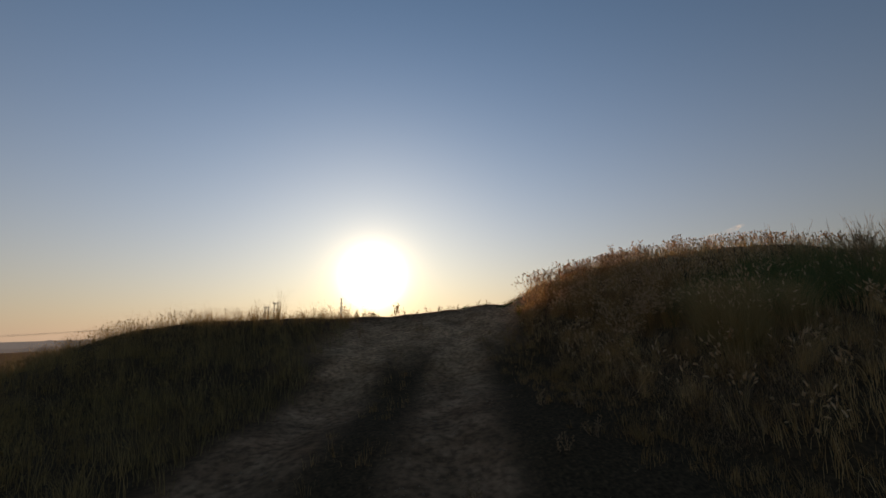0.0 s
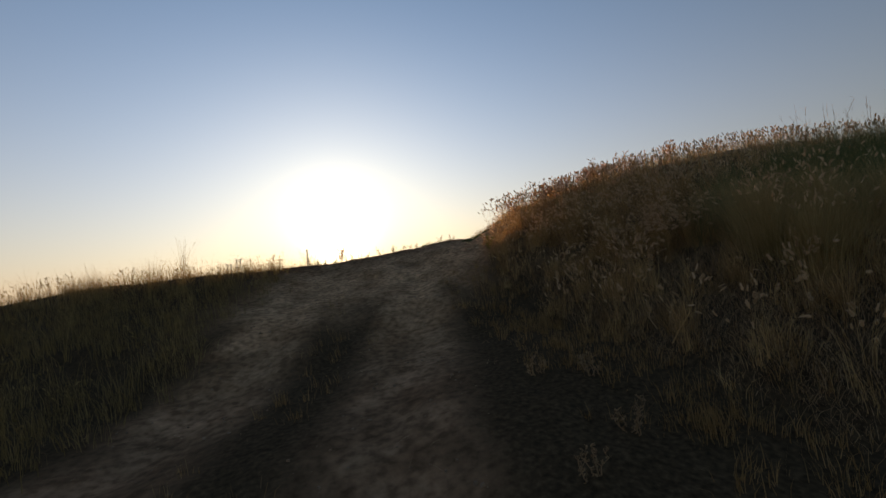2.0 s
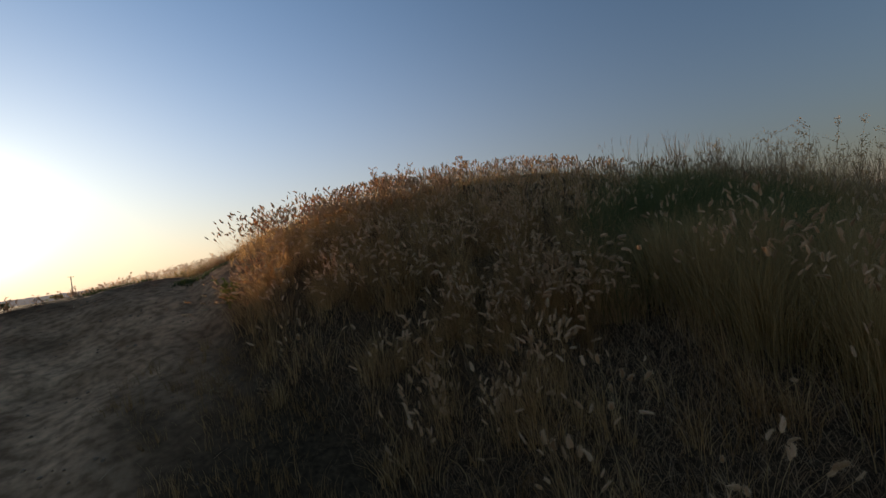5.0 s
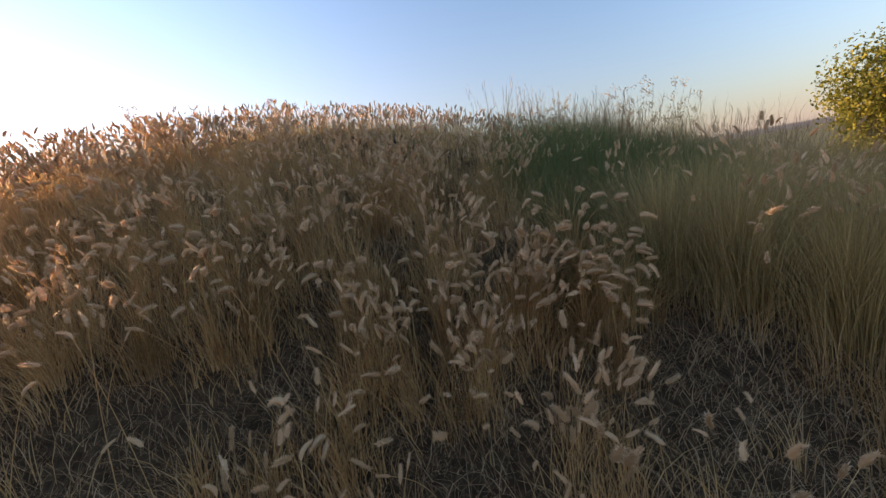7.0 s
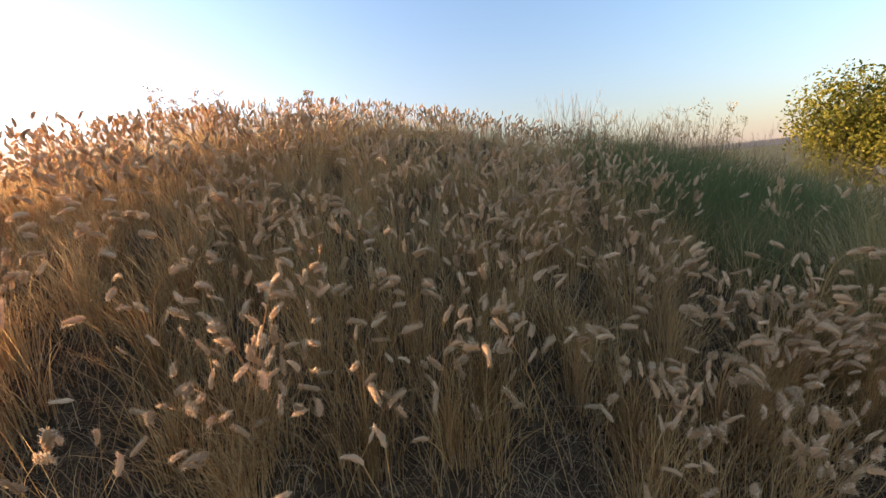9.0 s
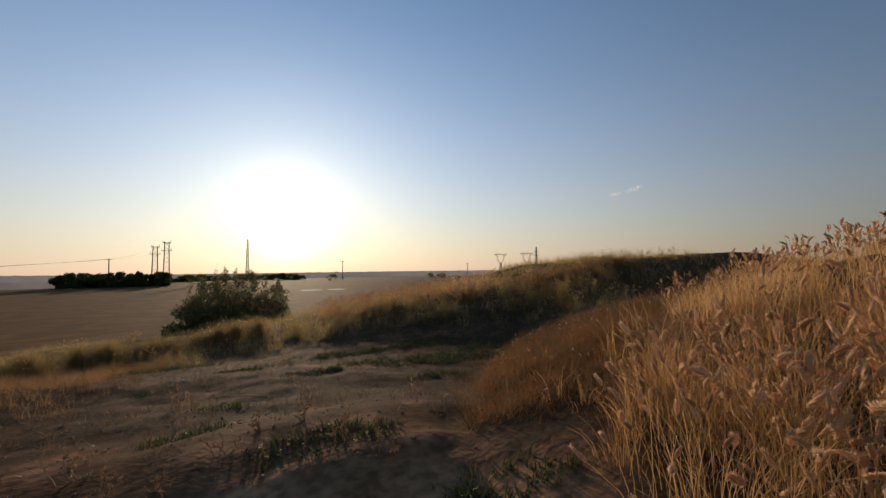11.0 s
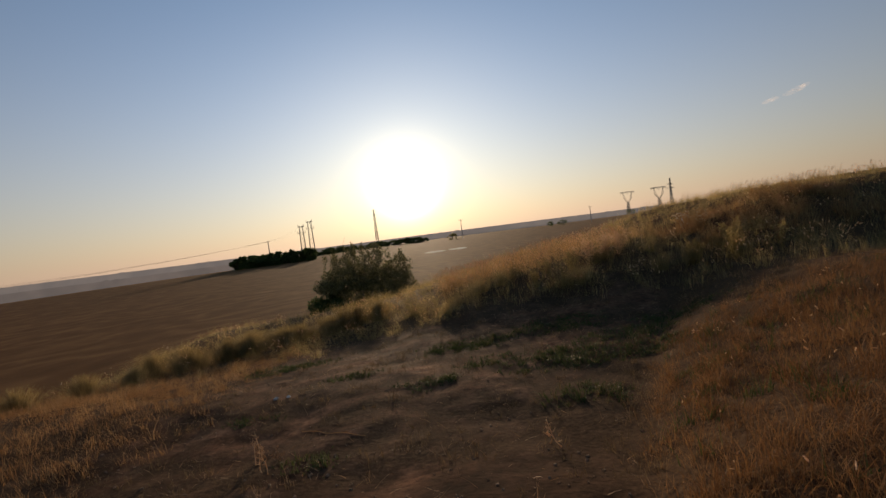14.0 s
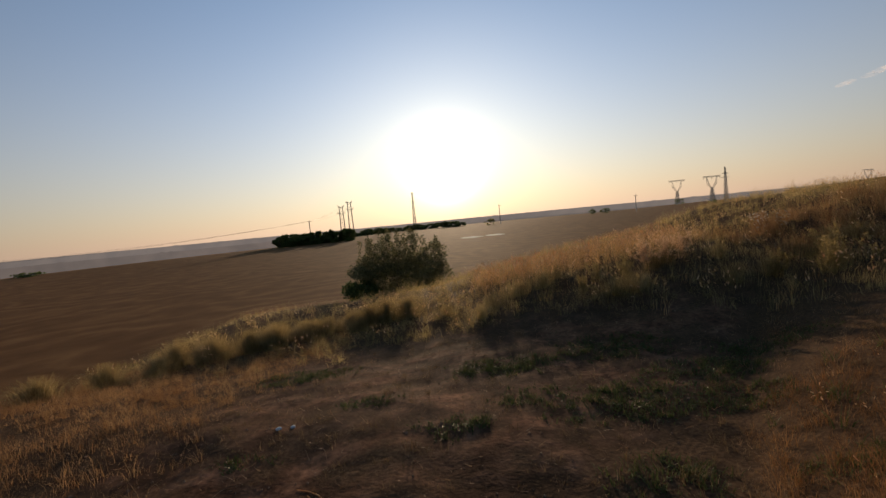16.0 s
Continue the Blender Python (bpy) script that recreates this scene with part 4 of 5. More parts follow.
bush(24.3, -10.1, 9.8, 8.3, "yellow-green tree beyond the mound in the evening sun", 23, 0.085, 90000, M_TREE_Y, "tree")
wood = "trees of the far copse"
for k in range(15):
    az = radians(-22.4 + 8.6 * k / 14 + rng.uniform(-0.3, 0.3))
    D = 212 + rng.uniform(-8, 14)
    tree(3.8 + D * math.sin(az), 11.7 + D * math.cos(az), rng.uniform(3.8, 6.0), rng.uniform(5.5, 8.5), "dark round-crowned tree of the far copse", 60 + k, 0.42, 2600, M_LEAF, 0.15, wood)
for k in range(20):
    az = radians(-13.5 + 15 * k / 19)
    D = 360 - 40 * abs(k - 10) / 10 + rng.uniform(-10, 10)
    tree(3.8 + D * math.sin(az), 11.7 + D * math.cos(az), rng.uniform(2.6, 5.2), rng.uniform(7, 11), "low dark hedgerow tree along the field's far edge", 90 + k, 0.6, 700, M_LEAF, 0.15, "hedgerow trees")
for az, D, h, w, mat, lab in ((5.5, 262, 4.0, 5.5, M_TREE_Y, "small yellowing tree alone in the field"), (18.8, 335, 3.4, 5, M_LEAF, "dark bush alone in the stubble field"), (20.3, 330, 3.5, 6.5, M_LEAF, "wide dark bush alone in the stubble field"), (28.6, 440, 5.5, 9, M_LEAF, "dark bush at the foot of a pylon"), (31.9, 392, 2.4, 7, M_LEAF, "low scrub at the foot of a pylon"), (-46.0, 208, 1.6, 9, M_LEAF, "low dark scrub on the field's edge")):
    a = radians(az)
    tree(3.8 + D * math.sin(a), 11.7 + D * math.cos(a), h, w, lab, int(az * 10) + 600, 0.35, 380, mat, 0.12)



# ---- pale swath of straw left on the field ----
def straw_heap(az, D, length, h, label, seed):
    r = np.random.RandomState(seed)
    a = radians(az)
    cx, cy = 3.8 + D * math.sin(a), 11.7 + D * math.cos(a)
    bm = bmesh.new()
    bmesh.ops.create_icosphere(bm, subdivisions=4, radius=1.0)
    for v in bm.verts:
        v.co.x *= length / 2 * (1 + 0.15 * noise.noise(v.co * 2 + Vector((seed, 0, 0))))
        v.co.y *= 5.0
        v.co.z *= h * (1 + 0.5 * noise.noise(Vector((v.co.x * 0.6, v.co.y, seed))))
    me = bpy.data.meshes.new("straw_heap")
    bm.to_mesh(me)
    bm.free()
    me.materials.append(M_CHAFF)
    ob = new("straw_heap", me)
    ob.matrix_world = pose(cx, cy, gz(cx, cy), 0, 0, -az)
    return tagged(ob, label, "straw heap", "straw heaps on the field")


M_CHAFF = solid_mat("pale_chaff", (0.38, 0.31, 0.22), (0.60, 0.51, 0.38), 0.7, 0.9)
straw_heap(2.9, 130, 7.0, 0.12, "long pale heap of straw lying on the stubble", 3)
straw_heap(6.0, 133, 6.0, 0.05, "short pale heap of straw lying on the stubble", 8)

# ---- power lines ----
def at_az(az, D):
    a = radians(az)
    return 3.8 + D * math.sin(a), 11.7 + D * math.cos(a)


def wooden_pole(az, D, top, label):
    x, y = at_az(az, D)
    z = gz(x, y)
    t = thing("utility_pole", label, "utility pole", "utility poles")
    v, f = beams([((x, y, z - 0.3), (x, y, top), 0.26, 0.19)], 8)
    part("post", v, f, M_CONCRETE, t)
    v, f = beams([((x - 1.1, y, top - 0.5), (x + 1.1, y, top - 0.5), 0.09, 0.09)])
    part("crossarm", v, f, M_STEEL, t)
    for k in (-1.0, 0.0, 1.0):
        v, f = beams([((x + k, y, top - 0.45), (x + k, y, top - 0.1), 0.09, 0.06)], 6)
        part("insulator", v, f, M_CONCRETE, t)
    return x, y, top


def lattice_mast(name, x, y, z, top, w0, w1, label, panels=8, bar=0.16):
    """Four raking legs with crossed bracing."""
    t = thing(name, label, name.replace("_", " "))
    H = top - z
    corner = lambda u, k: np.array([x, y, z + H * u]) + np.array([(-1, -1), (1, -1), (1, 1), (-1, 1)][k] + (0,)) * (w0 + (w1 - w0) * u) / 2
    for k in range(4):
        v, f = beams([(corner(0, k), corner(1, k), bar, bar * 0.7)])
        part("leg", v, f, M_STEEL, t)
    br = []
    for j in range(panels):
        a, b = j / panels, (j + 1) / panels
        for k in range(4):
            br += [(corner(a, k), corner(b, (k + 1) % 4), bar * 0.5, bar * 0.5), (corner(a, (k + 1) % 4), corner(b, k), bar * 0.5, bar * 0.5), (corner(b, k), corner(b, (k + 1) % 4), bar * 0.5, bar * 0.5)]
    v, f = beams(br)
    part("bracing", v, f, M_STEEL, t)
    return t


def y_pylon(az, D, top, label):
    """A mast that forks into two arms under a long crossbar."""
    x, y = at_az(az, D)
    z = gz(x, y)
    H = top - z
    fork = z + H * 0.5
    t = lattice_mast("power_pylon", x, y, z, fork, 3.2, 1.6, label, 6, 0.2)
    tagged(t, group="forked pylons")
    for s in (-1, 1):
        a, b, c = np.array([x, y, fork]), np.array([x + s * H * 0.15, y, z + H * 0.72]), np.array([x + s * H * 0.2, y, top])
        off = np.array([0.8, 0, 0])
        v, f = beams([(a - off * 0.4, b - off, 0.2, 0.18), (a + off * 0.4, b + off, 0.2, 0.18), (b - off, c, 0.18, 0.15), (b + off, c, 0.18, 0.15), (b - off, b + off, 0.12, 0.12), (a, b + off, 0.1, 0.1)])
        part("arm", v, f, M_STEEL, t)
    w = H * 0.33
    v, f = beams([((x - w, y, top), (x + w, y, top), 0.24, 0.24), ((x - w, y, top - 0.9), (x + w, y, top - 0.9), 0.18, 0.18)] + [((x - w + 2 * w * k / 12, y, top - 0.9 * (k % 2)), (x - w + 2 * w * (k + 1) / 12, y, top - 0.9 * ((k + 1) % 2)), 0.1, 0.1) for k in range(12)])
    part("crossbar", v, f, M_STEEL, t)
    for k in (-0.92, 0.0, 0.92):
        v, f = beams([((x + k * w, y, top - 0.9), (x + k * w, y, top - 2.6), 0.12, 0.12)], 6)
        part("insulator", v, f, M_CONCRETE, t)


for az, D, top, lab in ((-18.5, 228, 10.0, "concrete utility pole beside the far copse"), (6.9, 268, 10.1, "slim utility pole alone in the stubble field"), (23.9, 296, 8.4, "slim utility pole at the field's far edge")):
    wooden_pole(az, D, top, lab)
for az, D, top in ((28.4, 470, 20.9), (31.9, 410, 19.0), (44.5, 900, 20.0)):
    y_pylon(az, D, top, "steel pylon forking into two arms under a crossbar")
x, y = at_az(-4.7, 425)
t = lattice_mast("lattice_tower", x, y, gz(x, y), 34.6, 3.0, 0.8, "tall slender lattice tower against the sun", 11, 0.34)
for zz, wz in ((33.4, 1.8), (29.0, 2.2), (25.0, 2.2)):
    v, f = beams([((x - wz, y, zz), (x + wz, y, zz), 0.2, 0.12)])
    part("crossarm", v, f, M_STEEL, t)
for az, top in ((-14.3, 21.6), (-13.2, 24.6)):
    x, y = at_az(az, 330)
    t = tagged(new("pylon"), "narrow twin-legged steel pylon behind the copse", "pylon", "twin-legged pylons")
    z = gz(x, y)
    for s in (-1.2, 1.2):
        v, f = beams([((x + s * 1.5, y, z), (x + s, y, top), 0.45, 0.32)])
        part("leg", v, f, M_STEEL, t)
    v, f = beams([((x - 1.7 + 0.5 * k / 9, y, z + (top - z) * k / 9), (x + 1.7 - 0.5 * k / 9, y, z + (top - z) * (k + 1) / 9), 0.1, 0.1) for k in range(9)] + [((x + 1.7 - 0.5 * k / 9, y, z + (top - z) * k / 9), (x - 1.7 + 0.5 * k / 9, y, z + (top - z) * (k + 1) / 9), 0.1, 0.1) for k in range(9)])
    part("bracing", v, f, M_STEEL, t)
    for u, wz in ((0.97, 2.4), (0.78, 3.0)):
        v, f = beams([((x - wz, y, z + (top - z) * u), (x + wz, y, z + (top - z) * u), 0.22, 0.22)])
        part("crossarm", v, f, M_STEEL, t)
        for s in (-0.9, 0.9):
            v, f = beams([((x + s * wz, y, z + (top - z) * u), (x + s * wz, y, z + (top - z) * u + 1.8), 0.2, 0.1)], 6)
            part("insulator", v, f, M_CONCRETE, t)
xc, yc = at_az(33.2, 375)
t = lattice_mast("power_mast", xc, yc, gz(xc, yc), 23.2, 2.2, 0.5, "slim steel power mast with two crossarms", 9, 0.17)
for zz, wz in ((18.5, 2.6), (15.6, 3.4)):
    v, f = beams([((xc - wz, yc, zz), (xc, yc, zz + 0.5), 0.12, 0.2), ((xc + wz, yc, zz), (xc, yc, zz + 0.5), 0.12, 0.2), ((xc - wz, yc, zz), (xc + wz, yc, zz), 0.14, 0.14)])
    part("crossarm", v, f, M_STEEL, t)


def cable(a, b, sag, label):
    pts = [np.array(a) * (1 - u) + np.array(b) * u - np.array([0, 0, sag * 4 * u * (1 - u)]) for u in np.linspace(0, 1, 25)]
    v, f = beams([(p_, q_, 0.035, 0.035) for p_, q_ in zip(pts[:-1], pts[1:])], 4)
    return tagged(add_mesh("overhead_cable", v, f, M_WIRE), label, "cable", "overhead cables")


ta, tb = at_az(-14.3, 330), at_az(-18.5, 228)
tl = at_az(-50, 250)
for dz, dx in ((0.0, -1.0), (0.4, 1.0), (-3.2, 0.0)):
    cable((ta[0] + dx, ta[1], 20.6 + dz), (tb[0] + dx, tb[1], 9.6), 1.2, "thin overhead cable running to the concrete pole")
    cable((tb[0] + dx, tb[1], 9.6), (tl[0], tl[1], 3.6 + 0.5 * dx), 2.0, "thin overhead cable sagging away over the field")


# ---- distant valley and town ----
def far_mat(name, c1, c2):
    m, nd, ln = nodes_of(name)
    geo = nd.new("ShaderNodeNewGeometry")
    nz = nd.new("ShaderNodeTexNoise")
    nz.inputs["Scale"].default_value, nz.inputs["Detail"].default_value = 0.02, 5
    ln.new(geo.outputs["Position"], nz.inputs["Vector"])
    r = ramp(nd, [(0.35, c1), (0.65, c2)])
    ln.new(nz.outputs["Fac"], r.inputs[0])
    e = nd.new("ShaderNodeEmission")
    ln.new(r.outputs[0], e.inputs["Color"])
    # sunlit haze over the land is painted as emission, stronger towards the low sun
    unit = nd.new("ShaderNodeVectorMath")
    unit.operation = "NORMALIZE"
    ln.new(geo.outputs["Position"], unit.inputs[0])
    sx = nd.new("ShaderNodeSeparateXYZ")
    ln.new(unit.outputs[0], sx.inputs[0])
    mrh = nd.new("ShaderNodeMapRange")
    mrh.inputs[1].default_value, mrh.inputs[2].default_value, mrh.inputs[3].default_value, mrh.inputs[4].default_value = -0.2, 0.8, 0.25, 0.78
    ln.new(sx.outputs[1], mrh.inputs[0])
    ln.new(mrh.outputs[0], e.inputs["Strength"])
    o = nd.new("ShaderNodeOutputMaterial")
    ln.new(e.outputs[0], o.inputs[0])
    return m


def distance_band(name, label, R, top, rough_, mat, seed):
    r = np.random.RandomState(seed)
    n = 1400
    a = np.linspace(0, 2 * np.pi, n, endpoint=False)
    h = top + rough_ * (wobble(np.cos(a) * R, np.sin(a) * R, R * 0.3, seed) * 2 + wobble(np.cos(a) * R, np.sin(a) * R, R * 0.04, seed + 1)) + rough_ * 0.5 * r.uniform(-0.5, 1, n) * (r.uniform(0, 1, n) < 0.4)
    blocks = r.randint(0, n, 60)
    for b in blocks:
        h[b:b + r.randint(1, 3)] += rough_ * r.uniform(1.0, 2.4)
    ring = np.stack([np.cos(a) * R, np.sin(a) * R], -1)
    v = np.concatenate([np.column_stack([ring, np.full(n, -70.0)]), np.column_stack([ring, h]), np.column_stack([ring * 1.03, h - 6])])
    i = np.arange(n)
    j = (i + 1) % n
    f = np.concatenate([np.stack([i, j, j + n, i + n], -1), np.stack([i + n, j + n, j + 2 * n, i + 2 * n], -1)])
    return tagged(add_mesh(name, v, f, mat), label, "backdrop", kind="structure")


distance_band("backdrop", "grey-blue far land along the horizon, its haze painted as a glow", 1900, 4.0, 0.8, far_mat("far_haze_glow", (0.105, 0.105, 0.118), (0.125, 0.122, 0.132)), 71)
distance_band("backdrop_near", "wooded valley below the far land, its haze painted as a glow", 1500, -13.0, 1.0, far_mat("valley_haze_glow", (0.085, 0.082, 0.09), (0.105, 0.098, 0.105)), 77)


# ---- weeds standing over the grass ----
def weed(x, y, h, label, seed, mat=M_LEAF, name="weed", stems=3, leaf=0.014, flowers=None):
    z = gz(x, y)
    t = thing(name, label, "weed")
    r = np.random.RandomState(seed)
    twigs, tips = [], []
    for k in range(stems):
        line = []
        p = np.array([x + r.normal(0, 0.03), y + r.normal(0, 0.03), z - 0.02])
        d = np.array([r.normal(0, 0.22), r.normal(0, 0.22), 1.0])
        for j in range(6):
            line.append(p)
            q = p + d * h / 6 + r.normal(0, 0.012, 3)
            if j > 0:
                for _ in range(2):
                    e = q + (np.array([r.normal(0, 0.7), r.normal(0, 0.7), 0.7])) * h * 0.14
                    twigs.append((q, e, 0.0025, 0.0012))
                    tips += [e, (q + e) / 2]
            p = q
            d = d + r.normal(0, 0.09, 3)
        tips.append(p)
        v, f = tube(line + [p], [0.0045 * (1 - j / 8) for j in range(7)])
        part("stem", v, f, M_DRY if flowers else mat, t)
    v, f = beams(twigs, 4)
    tagged(part("twigs", v, f, M_DRY if flowers else mat, t), kind="stuff")
    v, f = leaf_cloud([(c, (0.04 * h, 0.04 * h, 0.06 * h)) for c in tips], len(tips) * 7, leaf, seed + 1, 0.4)
    tagged(part("leaves", v, f, mat, t), kind="stuff")
    if flowers:
        v, f = leaf_cloud([(c, (0.03, 0.03, 0.015)) for c in tips[::2]], len(tips) * 2, 0.012, seed + 2, 0.9)
        tagged(part("flowers", v, f, flowers, t, "small white flower clusters"), kind="stuff")
    return t


CREST = "green leafy weed rising above the dry grass on the crest"
for px, py, top in ((8.62, 9.69, 3.36), (8.07, 10.65, 3.36), (7.29, 10.66, 3.17), (7.75, 10.8, 3.16)):
    weed(px, py, max(0.45, top + 0.05 - gz(px, py)), CREST, int(px * 100), M_OLIVE, stems=4, leaf=0.015)
for px, py, hh in ((9.5, 4.4, 0.95), (10.3, 3.9, 0.8), (9.9, 5.3, 0.7), (10.9, 4.6, 0.8)):
    weed(px, py, hh, "tall wiry weed with thin side twigs behind the crest", int(px * 77), M_DRY, stems=4, leaf=0.014)
for px, py, hh in ((3.2, 8.0, 0.16), (3.45, 7.75, 0.14), (1.5, 10.15, 0.13), (1.62, 10.25, 0.11), (0.1, 9.9, 0.13), (2.07, 14.58, 0.12), (2.25, 14.5, 0.10), (1.2, 3.1, 0.16), (2.9, 4.6, 0.16), (2.7, 3.9, 0.15), (2.2, 3.6, 0.14), (2.6, 4.9, 0.16)):
    weed(px, py, hh, "small pale dry weed beside the trodden path", int(px * 131), M_LITTER, stems=6, leaf=0.0045)
for px, py, hh in ((12.3, 23.4, 0.55), (12.7, 23.7, 0.5), (12.9, 23.3, 0.45)):
    weed(px, py, hh, "tall weed with white flower clusters on the ridge", int(px * 91), M_OLIVE, stems=5, leaf=0.018, flowers=M_WHITE)
for px, py, hh in ((8.0, 22.0, 0.45), (7.4, 22.4, 0.4), (10.6, 20.6, 0.5), (11.4, 20.2, 0.6), (6.9, 21.8, 0.4), (12.2, 19.8, 0.55), (11.9, 20.9, 0.6)):
    weed(px, py, hh, "bushy pale-tipped weed at the foot of the ridge", int(px * 57), M_RIDGE, stems=8, leaf=0.02)
for px, py, hh in ((8.8, 22.6, 0.62), (9.1, 22.7, 0.7), (9.45, 22.8, 0.6), (9.8, 22.9, 0.55)):
    weed(px, py, hh, "tall weed with pale dry flower heads on the ridge's slope", int(px * 61), M_HEAD, stems=7, leaf=0.024)
weed(-0.45, 11.2, 0.42, "single leafy weed stalk on the brow beside the path", 18, M_OLIVE, stems=1)

# ---- fan of long blades on the bank, fountain tuft below the mound ----
def grass_tuft(x, y, n, h, spread, label, mat, heads=0, wid=0.004):
    c = np.array([[x, y, gz(x, y)]])
    p, o = tussock(c, spread, n)
    v, f, vs = blades(p, rng.uniform(0.6, 1.0, n) * h, np.clip(o * 2.0 + rng.normal(0, 0.16, (n, 2)), -0.85, 0.85), np.full(n, wid), 5, droop=1.3)
    return tagged(add_mesh("grass_tuft", v, f, mat), label, "grass tuft")


grass_tuft(-1.9, 10.6, 46, 1.15, 0.05, "fan of long dry blades on the bank", M_BANK, wid=0.006)
grass_tuft(-2.4, 10.4, 30, 0.85, 0.04, "fan of long dry blades on the bank", M_BANK, wid=0.009)
for k, (px, py) in enumerate(((5.05, 4.75), (5.35, 4.4), (5.75, 4.75), (5.3, 5.05), (5.9, 4.3), (4.95, 4.3), (5.6, 5.1), (5.45, 5.35))):
    grass_tuft(px, py, 700, 0.72, 0.15, "big arching tuft of olive-gold grass at the mound's foot", M_TUFT)
fh, fo = tussock(np.array([[5.05, 4.75, 0], [5.35, 4.4, 0], [5.75, 4.75, 0], [5.3, 5.0, 0], [4.95, 4.3, 0]]), 0.14, 34)
seeded("tuft_seed_heads", "pale heads of the big arching grass tuft", fh, 0.5, 0.78, 0.05, M_TUFT, M_HEAD, True, fo * 2.0)

for px, py, hh in ((8.5, 4.0, 0.95), (9.0, 3.2, 1.05), (8.75, 3.6, 0.9), (9.3, 4.1, 0.85), (8.2, 4.3, 0.8), (9.2, 2.8, 0.95)):
    grass_tuft(px, py, 26, hh, 0.07, "sheaf of long straight dry stalks behind the crest", M_TUFT, wid=0.006)

# hummocks of long grass along the brow
M_HUMMOCK = plant_mat("hummock_grass", [(0.0, (0.13, 0.09, 0.038)), (0.5, (0.26, 0.18, 0.078)), (1.0, (0.44, 0.31, 0.15))], 0.65, clump=0.4)
BROWLINE = lambda x: float(np.interp(x, [-7, -4.8, -4.0, -1.2, 2.5], [17.5, 20, 22.3, 24.0, 24.3]))
for k in range(22):
    px = -7.4 + 0.46 * k + rng.uniform(-0.25, 0.25)
    py = BROWLINE(px) + rng.uniform(-0.5, 0.5)
    grass_tuft(px, py, 900, rng.uniform(0.5, 0.85), rng.uniform(0.18, 0.30), "hummock of long olive-brown grass along the brow", M_HUMMOCK, wid=0.009)

for k in range(20):
    px = 3.6 + 0.52 * k + rng.uniform(-0.25, 0.25)
    py = 22.4 - 0.28 * max(0.0, px - 6) + rng.uniform(-0.9, 1.6)
    grass_tuft(px, py, 360, rng.uniform(0.36, 0.62), rng.uniform(0.16, 0.30), ("hummock of rough olive grass at the foot of the ridge", "hummock of pale straw grass at the foot of the ridge")[k % 2], (M_HUMMOCK, M_RIDGE)[k % 2], wid=0.006)

# ---- stones and litter on the path ----
def stone(x, y, s, label, seed, mat=M_STONE, flat=0.5):
    r = np.random.RandomState(seed)
    bm = bmesh.new()
    bmesh.ops.create_icosphere(bm, subdivisions=2, radius=s)
    for v in bm.verts:
        v.co *= 1 + 0.22 * noise.noise(v.co * (1.7 / s) + Vector((seed, 0, 0))) + r.uniform(-0.05, 0.05)
        v.co.z *= flat
    me = bpy.data.meshes.new("stone")
    bm.to_mesh(me)
    bm.free()
    me.materials.append(mat)
    ob = new("stone", me)
    ob.matrix_world = pose(x, y, gz(x, y) + s * flat * 0.55, 0, 0, r.uniform(0, 360))
    return tagged(ob, label, "stone", "stones on the path")


stone(1.6, 16.4, 0.035, "pale limestone pebble on the bare soil", 4)
stone(1.75, 16.45, 0.03, "pale limestone pebble on the bare soil", 5)
for k in range(40):
    px, py = rng.uniform(0.0, 5.0), rng.uniform(3.0, 19.0)
    if bare(np.array([px]), np.array([py]))[0] > 0.4:
        stone(px, py, rng.uniform(0.008, 0.017), "small dusty pebble lying on the bare soil", 100 + k, M_CRUMB)


# ---- single stalks close to the path ----
def grass_stalk(x, y, top, label, seed, size=0.055, lean=(0.0, 0.0), group="seed stalks by the path"):
    r = np.random.RandomState(seed)
    t = thing("grass_stalk", label, "grass stalk", group)
    z0 = gz(x, y)
    foot_ = np.array([x - lean[0], y - lean[1], gz(x - lean[0], y - lean[1])])
    tip = np.array([x, y, top])
    mid = (foot_ + tip) / 2 + [-(tip - foot_)[0] * 0.2, -(tip - foot_)[1] * 0.2, 0.05 * (top - z0)]
    pts = [foot_ * (1 - u) ** 2 + 2 * mid * u * (1 - u) + tip * u * u for u in np.linspace(0, 1, 7)]
    v, f = tube(pts, [0.0014] * 7)
    part("stem", v, f, M_DRY, t)
    tv, tq, tt = head_template(seed, r.uniform(0.2, 1.8), 170, 8, 8)
    zax = pts[-1] - pts[-2]
    zax /= np.linalg.norm(zax)
    a = np.array([r.normal(), r.normal(), 0])
    xax = a - (a @ zax) * zax
    xax /= np.linalg.norm(xax)
    yax = np.cross(zax, xax)
    w = tv * size * [1.15, 1.15, 1.0]
    part("seed_head", w[:, :1] * xax + w[:, 1:2] * yax + w[:, 2:] * zax + tip, [tq, tt], M_HEAD, t, "bristly pale seed head")
    return t


STALK = "dry grass stalk with a fluffy golden seed head"
for k, (px, py, pz) in enumerate(((4.28, 7.78, 1.93), (4.8, 7.54, 1.98), (4.03, 7.47, 1.57), (4.35, 7.28, 1.76), (4.24, 7.9, 1.78), (4.28, 7.13, 1.77), (4.05, 7.42, 1.6))):
    grass_stalk(px, py, pz - 0.03, STALK, 300 + k, 0.058, (rng.uniform(-0.2, 0.2), rng.uniform(-0.2, 0.2)))
for k in range(20):
    px, py = rng.uniform(3.9, 4.55), rng.uniform(5.6, 8.7)
    grass_stalk(px, py, gz(px, py) + rng.uniform(0.22, 0.5), STALK, 340 + k, rng.uniform(0.05, 0.064), (rng.normal(0, 0.12), rng.normal(0, 0.12)))

